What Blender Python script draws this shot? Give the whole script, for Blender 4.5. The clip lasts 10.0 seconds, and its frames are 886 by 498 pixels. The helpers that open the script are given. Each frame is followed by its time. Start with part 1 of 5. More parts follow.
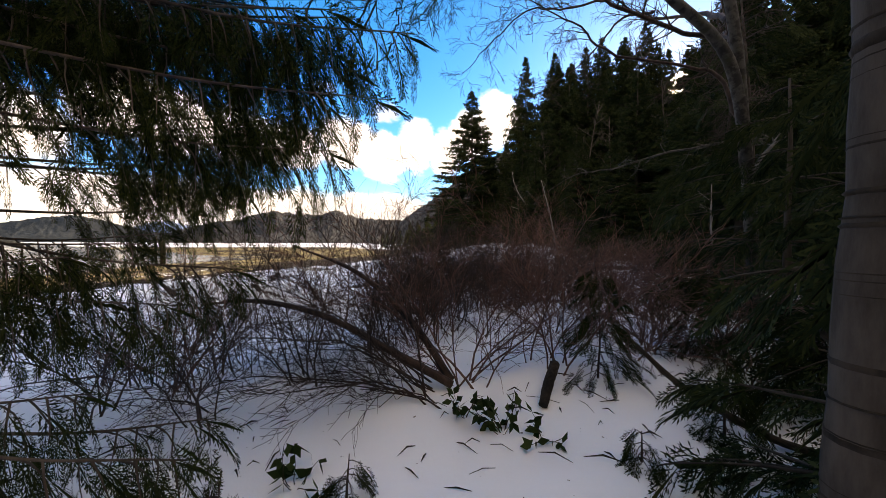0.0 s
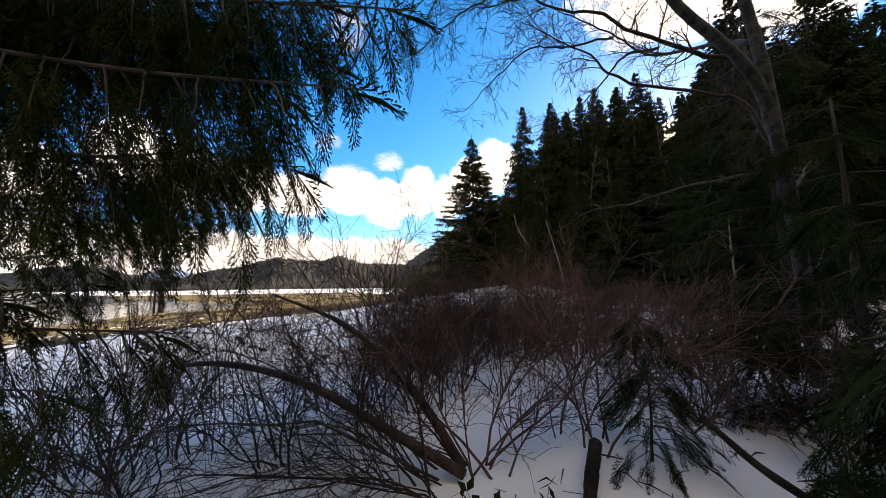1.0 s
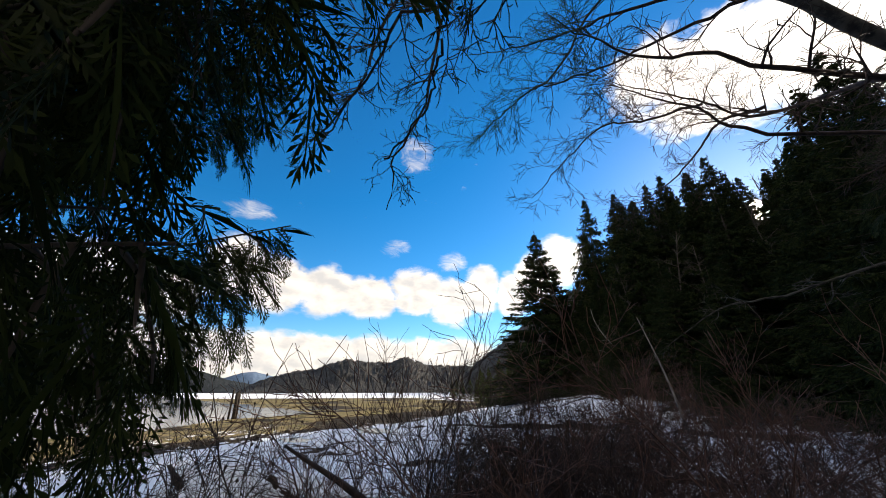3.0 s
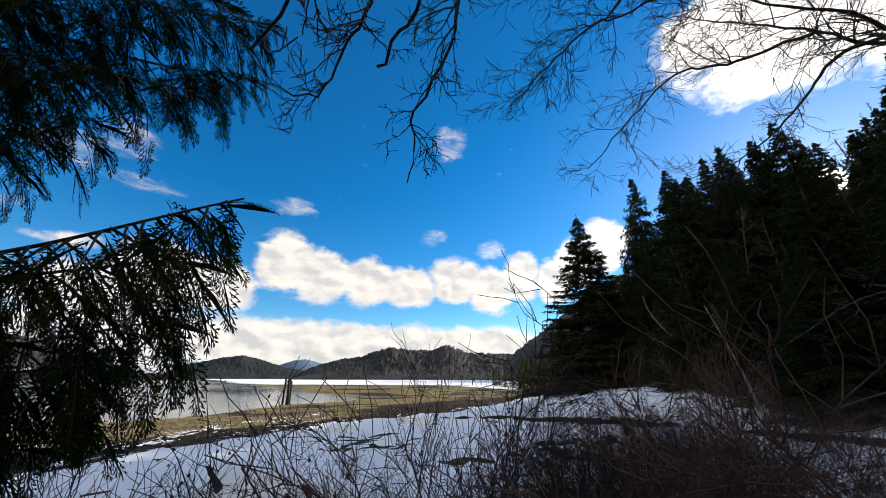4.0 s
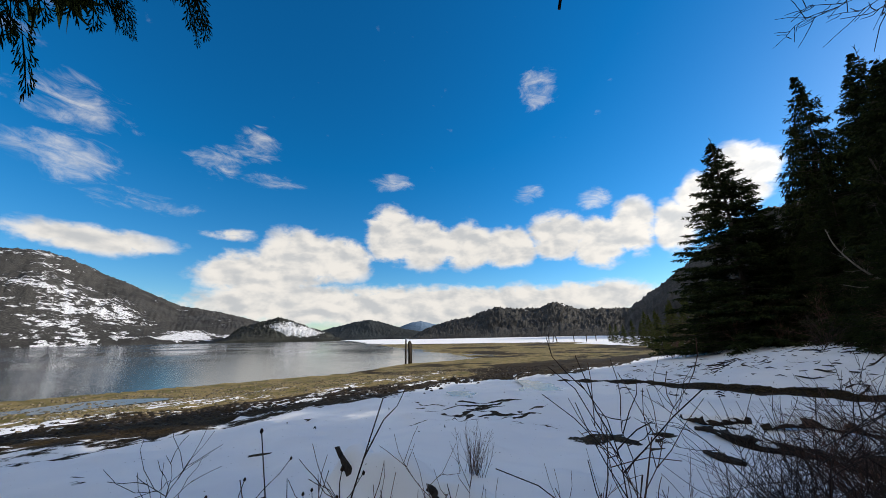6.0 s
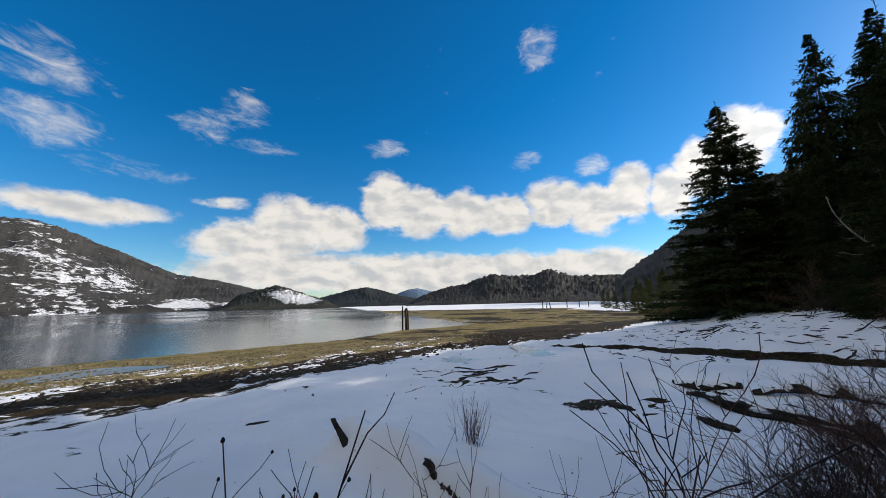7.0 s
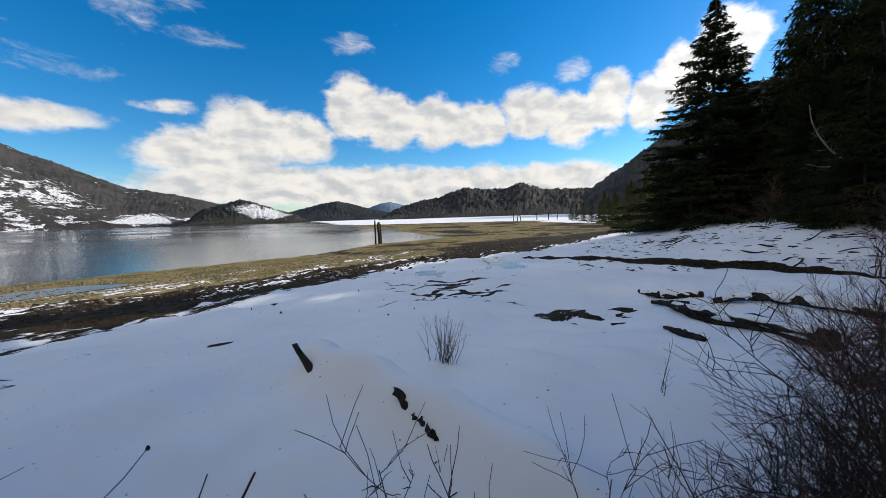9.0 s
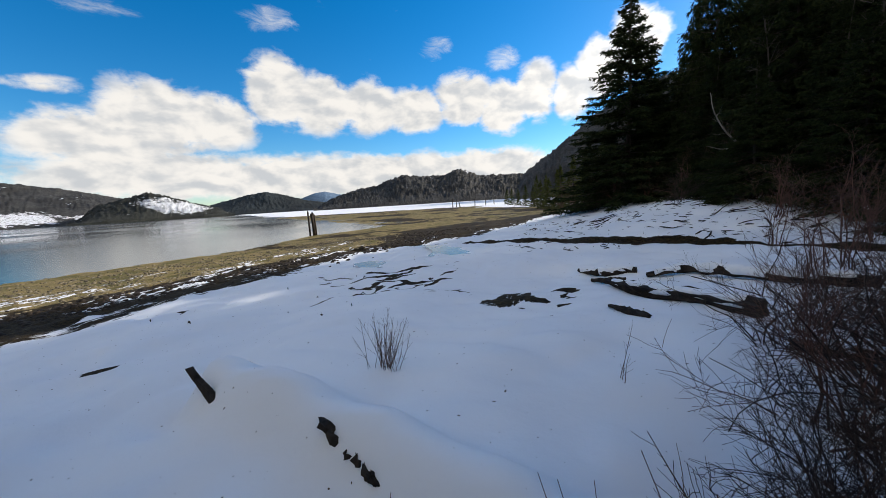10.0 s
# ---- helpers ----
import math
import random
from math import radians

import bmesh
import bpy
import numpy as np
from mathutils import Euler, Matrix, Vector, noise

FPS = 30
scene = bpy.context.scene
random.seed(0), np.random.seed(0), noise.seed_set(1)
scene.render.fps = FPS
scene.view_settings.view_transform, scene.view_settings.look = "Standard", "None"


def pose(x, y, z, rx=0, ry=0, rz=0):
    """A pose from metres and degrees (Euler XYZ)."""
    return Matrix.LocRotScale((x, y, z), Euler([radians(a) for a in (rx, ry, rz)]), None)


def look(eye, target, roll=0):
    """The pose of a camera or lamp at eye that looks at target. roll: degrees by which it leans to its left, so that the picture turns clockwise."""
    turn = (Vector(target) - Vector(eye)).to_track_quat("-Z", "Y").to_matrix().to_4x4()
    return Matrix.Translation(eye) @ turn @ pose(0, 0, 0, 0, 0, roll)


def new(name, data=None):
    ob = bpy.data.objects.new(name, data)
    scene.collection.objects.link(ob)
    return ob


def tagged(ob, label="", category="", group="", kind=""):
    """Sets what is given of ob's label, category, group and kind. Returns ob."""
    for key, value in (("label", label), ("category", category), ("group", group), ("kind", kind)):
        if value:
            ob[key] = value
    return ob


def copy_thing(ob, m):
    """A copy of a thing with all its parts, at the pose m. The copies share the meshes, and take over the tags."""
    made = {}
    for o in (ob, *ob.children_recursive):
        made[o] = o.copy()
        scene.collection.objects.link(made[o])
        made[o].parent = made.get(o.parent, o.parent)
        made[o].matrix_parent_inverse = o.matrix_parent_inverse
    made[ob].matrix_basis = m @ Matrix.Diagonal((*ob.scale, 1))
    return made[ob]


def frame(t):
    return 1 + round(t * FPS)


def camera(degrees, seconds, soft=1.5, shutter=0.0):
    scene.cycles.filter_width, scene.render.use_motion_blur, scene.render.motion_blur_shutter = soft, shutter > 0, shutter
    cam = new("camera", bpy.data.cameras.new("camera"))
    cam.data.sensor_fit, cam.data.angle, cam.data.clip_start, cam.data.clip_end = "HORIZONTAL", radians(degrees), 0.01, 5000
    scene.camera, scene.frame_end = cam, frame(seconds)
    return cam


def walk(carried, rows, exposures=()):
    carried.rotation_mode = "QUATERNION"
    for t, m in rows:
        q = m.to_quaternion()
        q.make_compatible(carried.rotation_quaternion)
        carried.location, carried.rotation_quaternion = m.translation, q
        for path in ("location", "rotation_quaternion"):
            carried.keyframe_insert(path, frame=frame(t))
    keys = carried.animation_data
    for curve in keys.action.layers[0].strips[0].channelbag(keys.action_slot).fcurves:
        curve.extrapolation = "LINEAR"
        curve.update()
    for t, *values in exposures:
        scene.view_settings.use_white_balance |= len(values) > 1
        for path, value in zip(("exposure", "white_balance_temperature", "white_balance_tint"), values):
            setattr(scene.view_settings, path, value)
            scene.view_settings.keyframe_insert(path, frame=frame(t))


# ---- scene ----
# ---- camera and walk ----
cam = camera(104.5, 10.0, soft=0.8)
PATH = [
    (0, (0.411, 1.394, 2.359), (0.47, 3.393, 2.324), 0.2),
    (0.5, (0.408, 1.613, 2.358), (0.458, 3.61, 2.447), -0.8),
    (1, (0.404, 1.818, 2.373), (0.449, 3.806, 2.591), -0.7),
    (1.5, (0.401, 2.026, 2.398), (0.413, 3.962, 2.897), -0.4),
    (2, (0.391, 2.212, 2.448), (0.278, 4.062, 3.201), 0.3),
    (2.5, (0.368, 2.378, 2.51), (0.131, 4.177, 3.35), 0.0),
    (2.7, (0.362, 2.428, 2.539), (0.089, 4.236, 3.349), -0.1),
    (3.8, (0.268, 2.933, 2.733), (-0.173, 4.742, 3.463), 0.0),
    (4, (0.247, 3.019, 2.766), (-0.276, 4.814, 3.475), 0.2),
    (4.5, (0.168, 3.238, 2.848), (-0.609, 4.962, 3.498), 0.8),
    (5, (0.053, 3.445, 2.924), (-0.902, 5.089, 3.543), 0.5),
    (5.5, (-0.084, 3.609, 2.972), (-1.127, 5.219, 3.538), -0.2),
    (5.7, (-0.147, 3.678, 2.997), (-1.202, 5.288, 3.539), -0.8),
    (7, (-0.347, 3.953, 3.101), (-1.412, 5.616, 3.418), -1.4),
    (7.2, (-0.379, 3.998, 3.108), (-1.436, 5.676, 3.37), -1.3),
    (7.5, (-0.422, 4.069, 3.128), (-1.476, 5.762, 3.286), -1.4),
    (8, (-0.491, 4.186, 3.144), (-1.516, 5.903, 3.115), -1.4),
    (8.5, (-0.572, 4.33, 3.135), (-1.556, 6.066, 3.005), -1.7),
    (9, (-0.659, 4.497, 3.117), (-1.611, 6.246, 2.931), -1.8),
    (9.5, (-0.761, 4.727, 3.091), (-1.593, 6.528, 2.839), -2.5),
    (10, (-0.875, 5.02, 3.048), (-1.515, 6.895, 2.776), -3.5),
]
walk(cam, [(t, look(eye, target, roll)) for t, eye, target, roll in PATH],
     exposures=[(0, 1.65, 9300, 20), (1, 1.45, 8800, 17), (2.5, 1.1, 8000, 14), (4, 0.78, 7200, 11), (5.5, 0.54, 7000, 10), (7.5, 0.46, 6950, 10), (10, 0.62, 6900, 10)])

# ---- sky and sun ----
SUN_AZ, SUN_EL = 36.2, 20.8


def aim(az, el):
    a, e = radians(az), radians(el)
    return Vector((math.sin(a) * math.cos(e), math.cos(a) * math.cos(e), math.sin(e)))


class Net:
    """Short-hand for node trees."""

    def __init__(self, tree):
        self.tree = tree

    def put(self, kind, *links, operation="", use_clamp=False, interpolation_type="", data_type="", attribute_name=""):
        n = self.tree.nodes.new("ShaderNode" + kind)
        if operation:
            n.operation = operation
        if use_clamp:
            n.use_clamp = True
        if interpolation_type:
            n.interpolation_type = interpolation_type
        if data_type:
            n.data_type = data_type
        if attribute_name:
            n.attribute_name = attribute_name
        for i, v in enumerate(links):
            self.set(n, i, v)
        return n

    def set(self, n, key, v):
        if v is None:
            return
        if isinstance(v, bpy.types.NodeSocket):
            self.tree.links.new(v, n.inputs[key])
        else:
            n.inputs[key].default_value = v

    def math(self, op, *a, clamp=False):
        return self.put("Math", *a, operation=op, use_clamp=clamp).outputs[0]

    def ramp(self, v, lo, hi, a=0.0, b=1.0):
        n = self.put("MapRange", v, lo, hi, a, b, interpolation_type="SMOOTHSTEP")
        return n.outputs[0]

    def mix(self, f, a, b):
        n = self.put("Mix", data_type="RGBA")
        self.set(n, 0, f), self.set(n, 6, a), self.set(n, 7, b)
        return n.outputs[2]

    def noise(self, vec, scale, detail=4.0, rough=0.55, distortion=0.0):
        n = self.put("TexNoise")
        for k, v in (("Vector", vec), ("Scale", scale), ("Detail", detail), ("Roughness", rough), ("Distortion", distortion)):
            self.set(n, k, v)
        return n.outputs[0]


world = bpy.data.worlds.new("sky")
scene.world = world
world.use_nodes = True
nt = Net(world.node_tree)
sky = nt.put("TexSky")
sky.sky_type, sky.sun_disc, sky.sun_elevation, sky.sun_rotation = "NISHITA", False, radians(SUN_EL), radians(SUN_AZ)
sky.air_density, sky.dust_density, sky.ozone_density = 1.0, 0.15, 5.0
ray = nt.put("TexCoord").outputs["Generated"]
sx, sy, sz = nt.put("SeparateXYZ", ray).outputs
az = nt.math("MULTIPLY", nt.math("ARCTAN2", sx, sy), 57.2958)
el = nt.math("MULTIPLY", nt.math("ARCSINE", sz), 57.2958)
# cloud banks: azimuth, elevation, half width, half height, thickness
CLOUDS = [(-62, 9.5, 9, 3.2, 1.0), (-56, 12, 8, 4.4, 1.0), (-50, 12.4, 6, 3.2, 1.0), (-42, 16.7, 5.5, 4.2, 1.0), (-36, 15.2, 6, 3.8, 1.0), (-29, 14.8, 6, 3.4, 1.0),
          (-22, 14.2, 6, 3.0, 1.0), (-14, 15.4, 6, 3.4, 1.0), (-8, 13.8, 5, 3.6, 1.0), (-3, 15.5, 4, 3.8, 1.0), (2, 14.5, 3.5, 3.2, 1.0), (6, 17, 4, 3.6, 1.0), (10.5, 19.5, 4.5, 3.6, 1.0),
          (-35, 5.0, 45, 3.0, 1.0), (-57, 5.4, 14, 3.2, 1.0), (-12, 5.0, 15, 2.9, 1.0), (-80, 12.0, 9, 1.6, 0.75), (-66, 14.9, 4.5, 0.8, 0.6),
          # the last four lie unseen behind the view, added to brighten the snow
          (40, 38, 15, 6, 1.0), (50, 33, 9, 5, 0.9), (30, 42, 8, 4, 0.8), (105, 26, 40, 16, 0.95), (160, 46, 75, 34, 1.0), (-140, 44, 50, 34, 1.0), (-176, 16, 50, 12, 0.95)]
# small thin wisps
WISPS = [(-42, 25.2, 4.5, 1.3, 0.74), (-7.7, 20.3, 3.2, 1.5, 0.85), (-18, 22.6, 3.2, 1.4, 0.65), (-14.8, 37.7, 4.0, 2.6, 0.68),
         (-64, 28.2, 3.8, 2.2, 0.6), (-68.8, 24.5, 4.5, 2.0, 0.58), (-62, 23.3, 5, 1.1, 0.55), (-84, 26.4, 6, 2.6, 0.6), (-84, 20.6, 6, 2.4, 0.66), (-76, 17.3, 7, 1.2, 0.45)]


def spread(banks, start):
    """Thickest of the banks in each direction."""
    out = start
    for a, e, wa, we, amp in banks:
        u = nt.math("MULTIPLY", nt.math("SUBTRACT", az, a), 1 / wa)
        v = nt.math("MULTIPLY", nt.math("SUBTRACT", el, e), 0.78 / we)
        q = nt.math("ADD", nt.math("MULTIPLY", u, u), nt.math("MULTIPLY", v, v))
        out = nt.math("MAXIMUM", out, nt.math("MULTIPLY", nt.math("SUBTRACT", 1.0, q), amp))
    return out


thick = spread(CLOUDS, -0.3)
grain = nt.put("CombineXYZ", nt.math("MULTIPLY", az, 0.1), nt.math("MULTIPLY", el, 0.17), 0.0).outputs[0]
lit = nt.put("CombineXYZ", nt.math("MULTIPLY", nt.math("ADD", az, 0.8), 0.1), nt.math("MULTIPLY", nt.math("ADD", el, 0.9), 0.17), 0.0).outputs[0]
def billows(vec):
    """Rounded heads of cumulus at two sizes, 0 to 1."""
    out = None
    bent = nt.put("VectorMath", vec, nt.put("VectorMath", nt.put("TexNoise", vec).outputs["Color"], (0.35, 0.35, 0.0), operation="MULTIPLY").outputs[0], operation="ADD").outputs[0]
    for scale, amp in ((2.2, 0.55), (5.0, 0.3), (11.0, 0.15)):
        v = nt.put("TexVoronoi", bent)
        v.feature = "SMOOTH_F1"
        nt.set(v, "Scale", scale), nt.set(v, "Smoothness", 0.35)
        h = nt.math("MULTIPLY", nt.math("SUBTRACT", 1.0, v.outputs["Distance"]), amp)
        out = h if out is None else nt.math("ADD", out, h)
    return out


n1 = nt.math("ADD", nt.math("MULTIPLY", nt.noise(grain, 2.2, 10.0, 0.62, 0.2), 0.68), nt.math("MULTIPLY", billows(grain), 0.32))
dens = nt.math("ADD", thick, nt.math("MULTIPLY", nt.math("SUBTRACT", n1, 0.50), 2.3))
cover = nt.math("MULTIPLY", nt.ramp(dens, 0.0, 0.55), nt.ramp(thick, 0.0, 0.6, 0.5, 1.0))
streak = nt.put("CombineXYZ", nt.math("ADD", nt.math("MULTIPLY", az, 0.1), nt.math("MULTIPLY", el, 0.04)), nt.math("MULTIPLY", el, 0.24), 3.0).outputs[0]
n3 = nt.noise(streak, 2.6, 10.0, 0.66, 0.5)
thin = nt.math("ADD", spread(WISPS, -0.8), nt.math("MULTIPLY", nt.math("SUBTRACT", n3, 0.5), 2.2))
cover = nt.math("MAXIMUM", cover, nt.ramp(thin, 0.1, 1.3, 0.0, 0.75))
soft_a, soft_b = nt.noise(grain, 2.0, 5.0, 0.5, 0.2), nt.noise(lit, 2.0, 4.0, 0.5, 0.2)
relief = nt.ramp(nt.math("ADD", nt.math("SUBTRACT", soft_a, soft_b), nt.math("MULTIPLY", nt.math("SUBTRACT", dens, 0.6), -0.12)), -0.22, 0.12)
cloud = nt.mix(relief, (0.68, 0.73, 0.80, 1), (1.05, 1.05, 1.05, 1))
sun_way = aim(SUN_AZ, SUN_EL)
facing = nt.put("VectorMath", ray, tuple(sun_way), operation="DOT_PRODUCT").outputs["Value"]
disc = nt.math("POWER", nt.ramp(facing, math.cos(radians(1.9)), math.cos(radians(0.25))), 3.0)
vivid = nt.put("HueSaturation")
nt.set(vivid, "Saturation", 1.30), nt.set(vivid, "Color", sky.outputs[0])
bg_sky = nt.put("Background", vivid.outputs[0], 0.115).outputs[0]
glare = nt.math("ADD", 0.56, nt.math("MULTIPLY", nt.math("POWER", nt.math("MAXIMUM", facing, 0.0), 8.0), 0.5))
bg_cloud = nt.put("Background", cloud, glare).outputs[0]
bg_sun = nt.put("Background", (1, 0.93, 0.8, 1), nt.math("MULTIPLY", disc, 40.0)).outputs[0]
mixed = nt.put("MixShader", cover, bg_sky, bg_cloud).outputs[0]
total = nt.put("AddShader", mixed, bg_sun).outputs[0]
nt.tree.links.new(total, nt.tree.nodes["World Output"].inputs[0])

lamp = bpy.data.lights.new("sun", "SUN")
lamp.energy, lamp.angle, lamp.color = 4.0, radians(0.55), (1.0, 0.92, 0.82)
sun = new("sun", lamp)
sun.matrix_world = look(sun_way * 200, (0, 0, 0))


# ---- materials ----
def material(name):
    m = bpy.data.materials.new(name)
    m.use_nodes = True
    n = Net(m.node_tree)
    return m, n, m.node_tree.nodes["Principled BSDF"]


def finish(n, p, colour, rough, height=None, strength=0.3, distance=0.02):
    n.set(p, "Base Color", colour), n.set(p, "Roughness", rough)
    if height is not None:
        b = n.put("Bump")
        n.set(b, "Strength", strength), n.set(b, "Distance", distance), n.set(b, "Height", height)
        n.set(p, "Normal", b.outputs[0])


def place(n):
    return n.put("NewGeometry").outputs["Position"]


def local(n):
    return n.put("TexCoord").outputs["Object"]


def bark_material(name, dark, light, scale=9.0, rough=0.85, bump=0.6):
    m, n, p = material(name)
    c = local(n)
    s = n.put("Mapping", c)
    s.inputs["Scale"].default_value = (1, 1, 0.25)
    a = n.noise(s.outputs[0], scale, 6, 0.65)
    b = n.noise(c, scale * 0.17, 3, 0.5)
    f = n.math("ADD", n.math("MULTIPLY", a, 0.7), n.math("MULTIPLY", b, 0.3))
    col = n.mix(n.ramp(f, 0.35, 0.65), (*dark, 1), (*light, 1))
    finish(n, p, col, rough, a, bump, 0.01)
    n.set(p, "Specular IOR Level", 0.2)
    return m


def leaf_material(name, dark, light, scale=3.0, through_light=0.3):
    m, n, p = material(name)
    r = n.put("NewGeometry").outputs["Random Per Island"]
    a = n.noise(local(n), scale, 3)
    f = n.math("ADD", n.math("MULTIPLY", r, 0.6), n.math("MULTIPLY", a, 0.4))
    col = n.mix(n.ramp(f, 0.2, 0.8), (*dark, 1), (*light, 1))
    finish(n, p, col, 0.7)
    n.set(p, "Specular IOR Level", 0.04)
    t = n.put("BsdfTranslucent", col)
    mixer = n.put("MixShader", through_light, p.outputs[0], t.outputs[0])
    n.tree.links.new(mixer.outputs[0], n.tree.nodes["Material Output"].inputs[0])
    return m


CEDAR_LEAF = leaf_material("cedar_scale_leaves", (0.010, 0.016, 0.005), (0.036, 0.046, 0.012), 3.0, 0.3)
SPRUCE_LEAF = leaf_material("spruce_needles", (0.012, 0.020, 0.009), (0.040, 0.052, 0.018), 0.6, 0.15)
YOUNG_LEAF = leaf_material("sunlit_young_needles", (0.035, 0.050, 0.015), (0.10, 0.11, 0.035), 0.6, 0.25)
BROAD_LEAF = leaf_material("evergreen_shrub_leaves", (0.012, 0.025, 0.008), (0.04, 0.06, 0.02))
CEDAR_BARK = bark_material("cedar_bark", (0.035, 0.024, 0.018), (0.10, 0.075, 0.058), 14)
SPRUCE_BARK = bark_material("spruce_bark", (0.03, 0.023, 0.018), (0.085, 0.07, 0.06), 12)
TWIG = bark_material("bare_twig_bark", (0.020, 0.013, 0.011), (0.075, 0.048, 0.037), 30, 0.7, 0.25)
RED_TWIG = bark_material("reddish_twig_bark", (0.06, 0.028, 0.021), (0.17, 0.092, 0.07), 26, 0.65, 0.25)
GREY_TWIG = bark_material("weathered_grey_wood", (0.09, 0.08, 0.07), (0.26, 0.24, 0.21), 22, 0.85, 0.4)
WET_WOOD = bark_material("wet_driftwood", (0.009, 0.007, 0.006), (0.048, 0.036, 0.026), 10, 0.8, 0.8)
SEED = bark_material("dry_seed_heads", (0.012, 0.008, 0.006), (0.04, 0.025, 0.018), 60, 0.8, 0.3)
BARE_BARK = bark_material("bare_tree_bark", (0.035, 0.03, 0.025), (0.11, 0.095, 0.08), 16, 0.85, 0.4)
GRASS_DRY = bark_material("dry_stalks", (0.06, 0.035, 0.025), (0.16, 0.10, 0.07), 25, 0.8, 0.2)


def alder_bark():
    m, n, p = material("alder_bark")
    c = local(n)
    s = n.put("Mapping", c)
    s.inputs["Scale"].default_value = (1, 1, 5.0)
    band = n.noise(s.outputs[0], 9.0, 5, 0.6)
    blotch = n.noise(c, 13.0, 5, 0.65)
    moss = n.noise(c, 4.0, 5, 0.65)
    col = n.mix(n.ramp(blotch, 0.42, 0.58), (0.018, 0.015, 0.013, 1), (0.075, 0.07, 0.062, 1))
    col = n.mix(n.ramp(band, 0.60, 0.68), col, (0.03, 0.025, 0.02, 1))
    col = n.mix(n.ramp(moss, 0.55, 0.68), col, (0.035, 0.035, 0.015, 1))
    finish(n, p, col, 0.8, band, 0.5, 0.008)
    return m


ALDER_BARK = alder_bark()


def ground_material():
    m, n, p = material("snow_gravel_and_mud")
    pos = place(n)
    snow = n.put("Attribute", attribute_name="snow").outputs["Fac"]
    wet = n.put("Attribute", attribute_name="wet").outputs["Fac"]
    flat = n.put("Mapping", pos)
    flat.inputs["Rotation"].default_value = (0, 0, radians(-28))
    flat.inputs["Scale"].default_value = (1.0, 0.42, 1.0)
    broad = n.noise(flat.outputs[0], 0.55, 5, 0.6, 0.4)
    fine = n.noise(flat.outputs[0], 3.2, 6, 0.65, 0.3)
    edge = n.math("ADD", n.math("MULTIPLY", n.math("SUBTRACT", broad, 0.5), 2.4), n.math("MULTIPLY", n.math("SUBTRACT", fine, 0.5), 1.5))
    cover = n.ramp(n.math("ADD", snow, edge), -0.06, 0.08)
    # bare ground: gravel and stubble near the water, dark weed and mud higher up
    stone = n.put("TexVoronoi", pos)
    n.set(stone, "Scale", 9.0)
    speck = n.noise(pos, 14.0, 5, 0.7)
    tone = n.noise(pos, 0.7, 4, 0.6)
    tan = n.mix(n.ramp(speck, 0.3, 0.7), (0.085, 0.062, 0.024, 1), (0.36, 0.28, 0.13, 1))
    tan = n.mix(n.ramp(tone, 0.42, 0.62), tan, (0.115, 0.10, 0.034, 1))
    mud = n.mix(n.ramp(speck, 0.35, 0.7), (0.007, 0.005, 0.003, 1), (0.062, 0.043, 0.018, 1))
    bare = n.mix(n.ramp(n.math("ADD", wet, n.math("MULTIPLY", n.math("SUBTRACT", tone, 0.5), 0.8)), 0.4, 0.6), tan, mud)
    drift = n.noise(pos, 0.35, 3, 0.5)
    grit = n.noise(pos, 38.0, 3, 0.6)
    white = n.mix(n.ramp(drift, 0.35, 0.7), (0.80, 0.83, 0.88, 1), (0.90, 0.91, 0.93, 1))
    crumbs = n.noise(pos, 22.0, 2, 0.5)
    white = n.mix(n.ramp(crumbs, 0.735, 0.76), white, (0.10, 0.07, 0.05, 1))
    col = n.mix(cover, bare, white)
    rough = n.put("Mix", data_type="FLOAT")
    n.set(rough, 0, cover), n.set(rough, 2, 0.72), n.set(rough, 3, 0.62)
    soft = n.noise(pos, 2.2, 4, 0.5)
    ripple = n.math("ADD", n.math("MULTIPLY", soft, 0.6), n.math("MULTIPLY", grit, 0.07))
    bare_h = n.math("ADD", n.math("MULTIPLY", stone.outputs["Distance"], 0.6), speck)
    h = n.put("Mix", data_type="FLOAT")
    n.set(h, 0, cover), n.set(h, 2, n.math("MULTIPLY", bare_h, 0.5)), n.set(h, 3, n.math("ADD", ripple, 0.9))
    finish(n, p, col, rough.outputs[0], h.outputs[0], 0.55, 0.05)
    n.set(p, "Specular IOR Level", 0.05)
    return m


def hill_material(name, forest_a, forest_b, snow_bias, scale):
    m, n, p = material(name)
    pos = place(n)
    tall = n.put("Mapping", pos)
    tall.inputs["Scale"].default_value = (1, 1, 1.6)
    big = n.noise(tall.outputs[0], scale, 6, 0.62, 0.5)
    mid = n.noise(tall.outputs[0], scale * 5, 6, 0.68, 0.3)
    tree = n.noise(pos, scale * 26, 4, 0.7)
    col = n.mix(n.ramp(tree, 0.35, 0.65), (*forest_a, 1), (*forest_b, 1))
    col = n.mix(n.ramp(big, 0.42, 0.62), col, (*[0.5 * (a + b) * 0.6 for a, b in zip(forest_a, forest_b)], 1))
    low = n.put("Attribute", attribute_name="bare").outputs["Fac"]
    f = n.math("ADD", n.math("ADD", n.math("MULTIPLY", n.math("SUBTRACT", big, 0.5), 2.2), n.math("MULTIPLY", n.math("SUBTRACT", mid, 0.5), 2.2)),
               n.math("ADD", low, snow_bias))
    patch = n.math("MULTIPLY", n.ramp(f, 0.26, 0.42), n.ramp(tree, 0.34, 0.50))
    col = n.mix(patch, col, (0.80, 0.82, 0.86, 1))
    finish(n, p, col, 0.9, tree, 0.7, 6.0)
    n.set(p, "Specular IOR Level", 0.1)
    return m


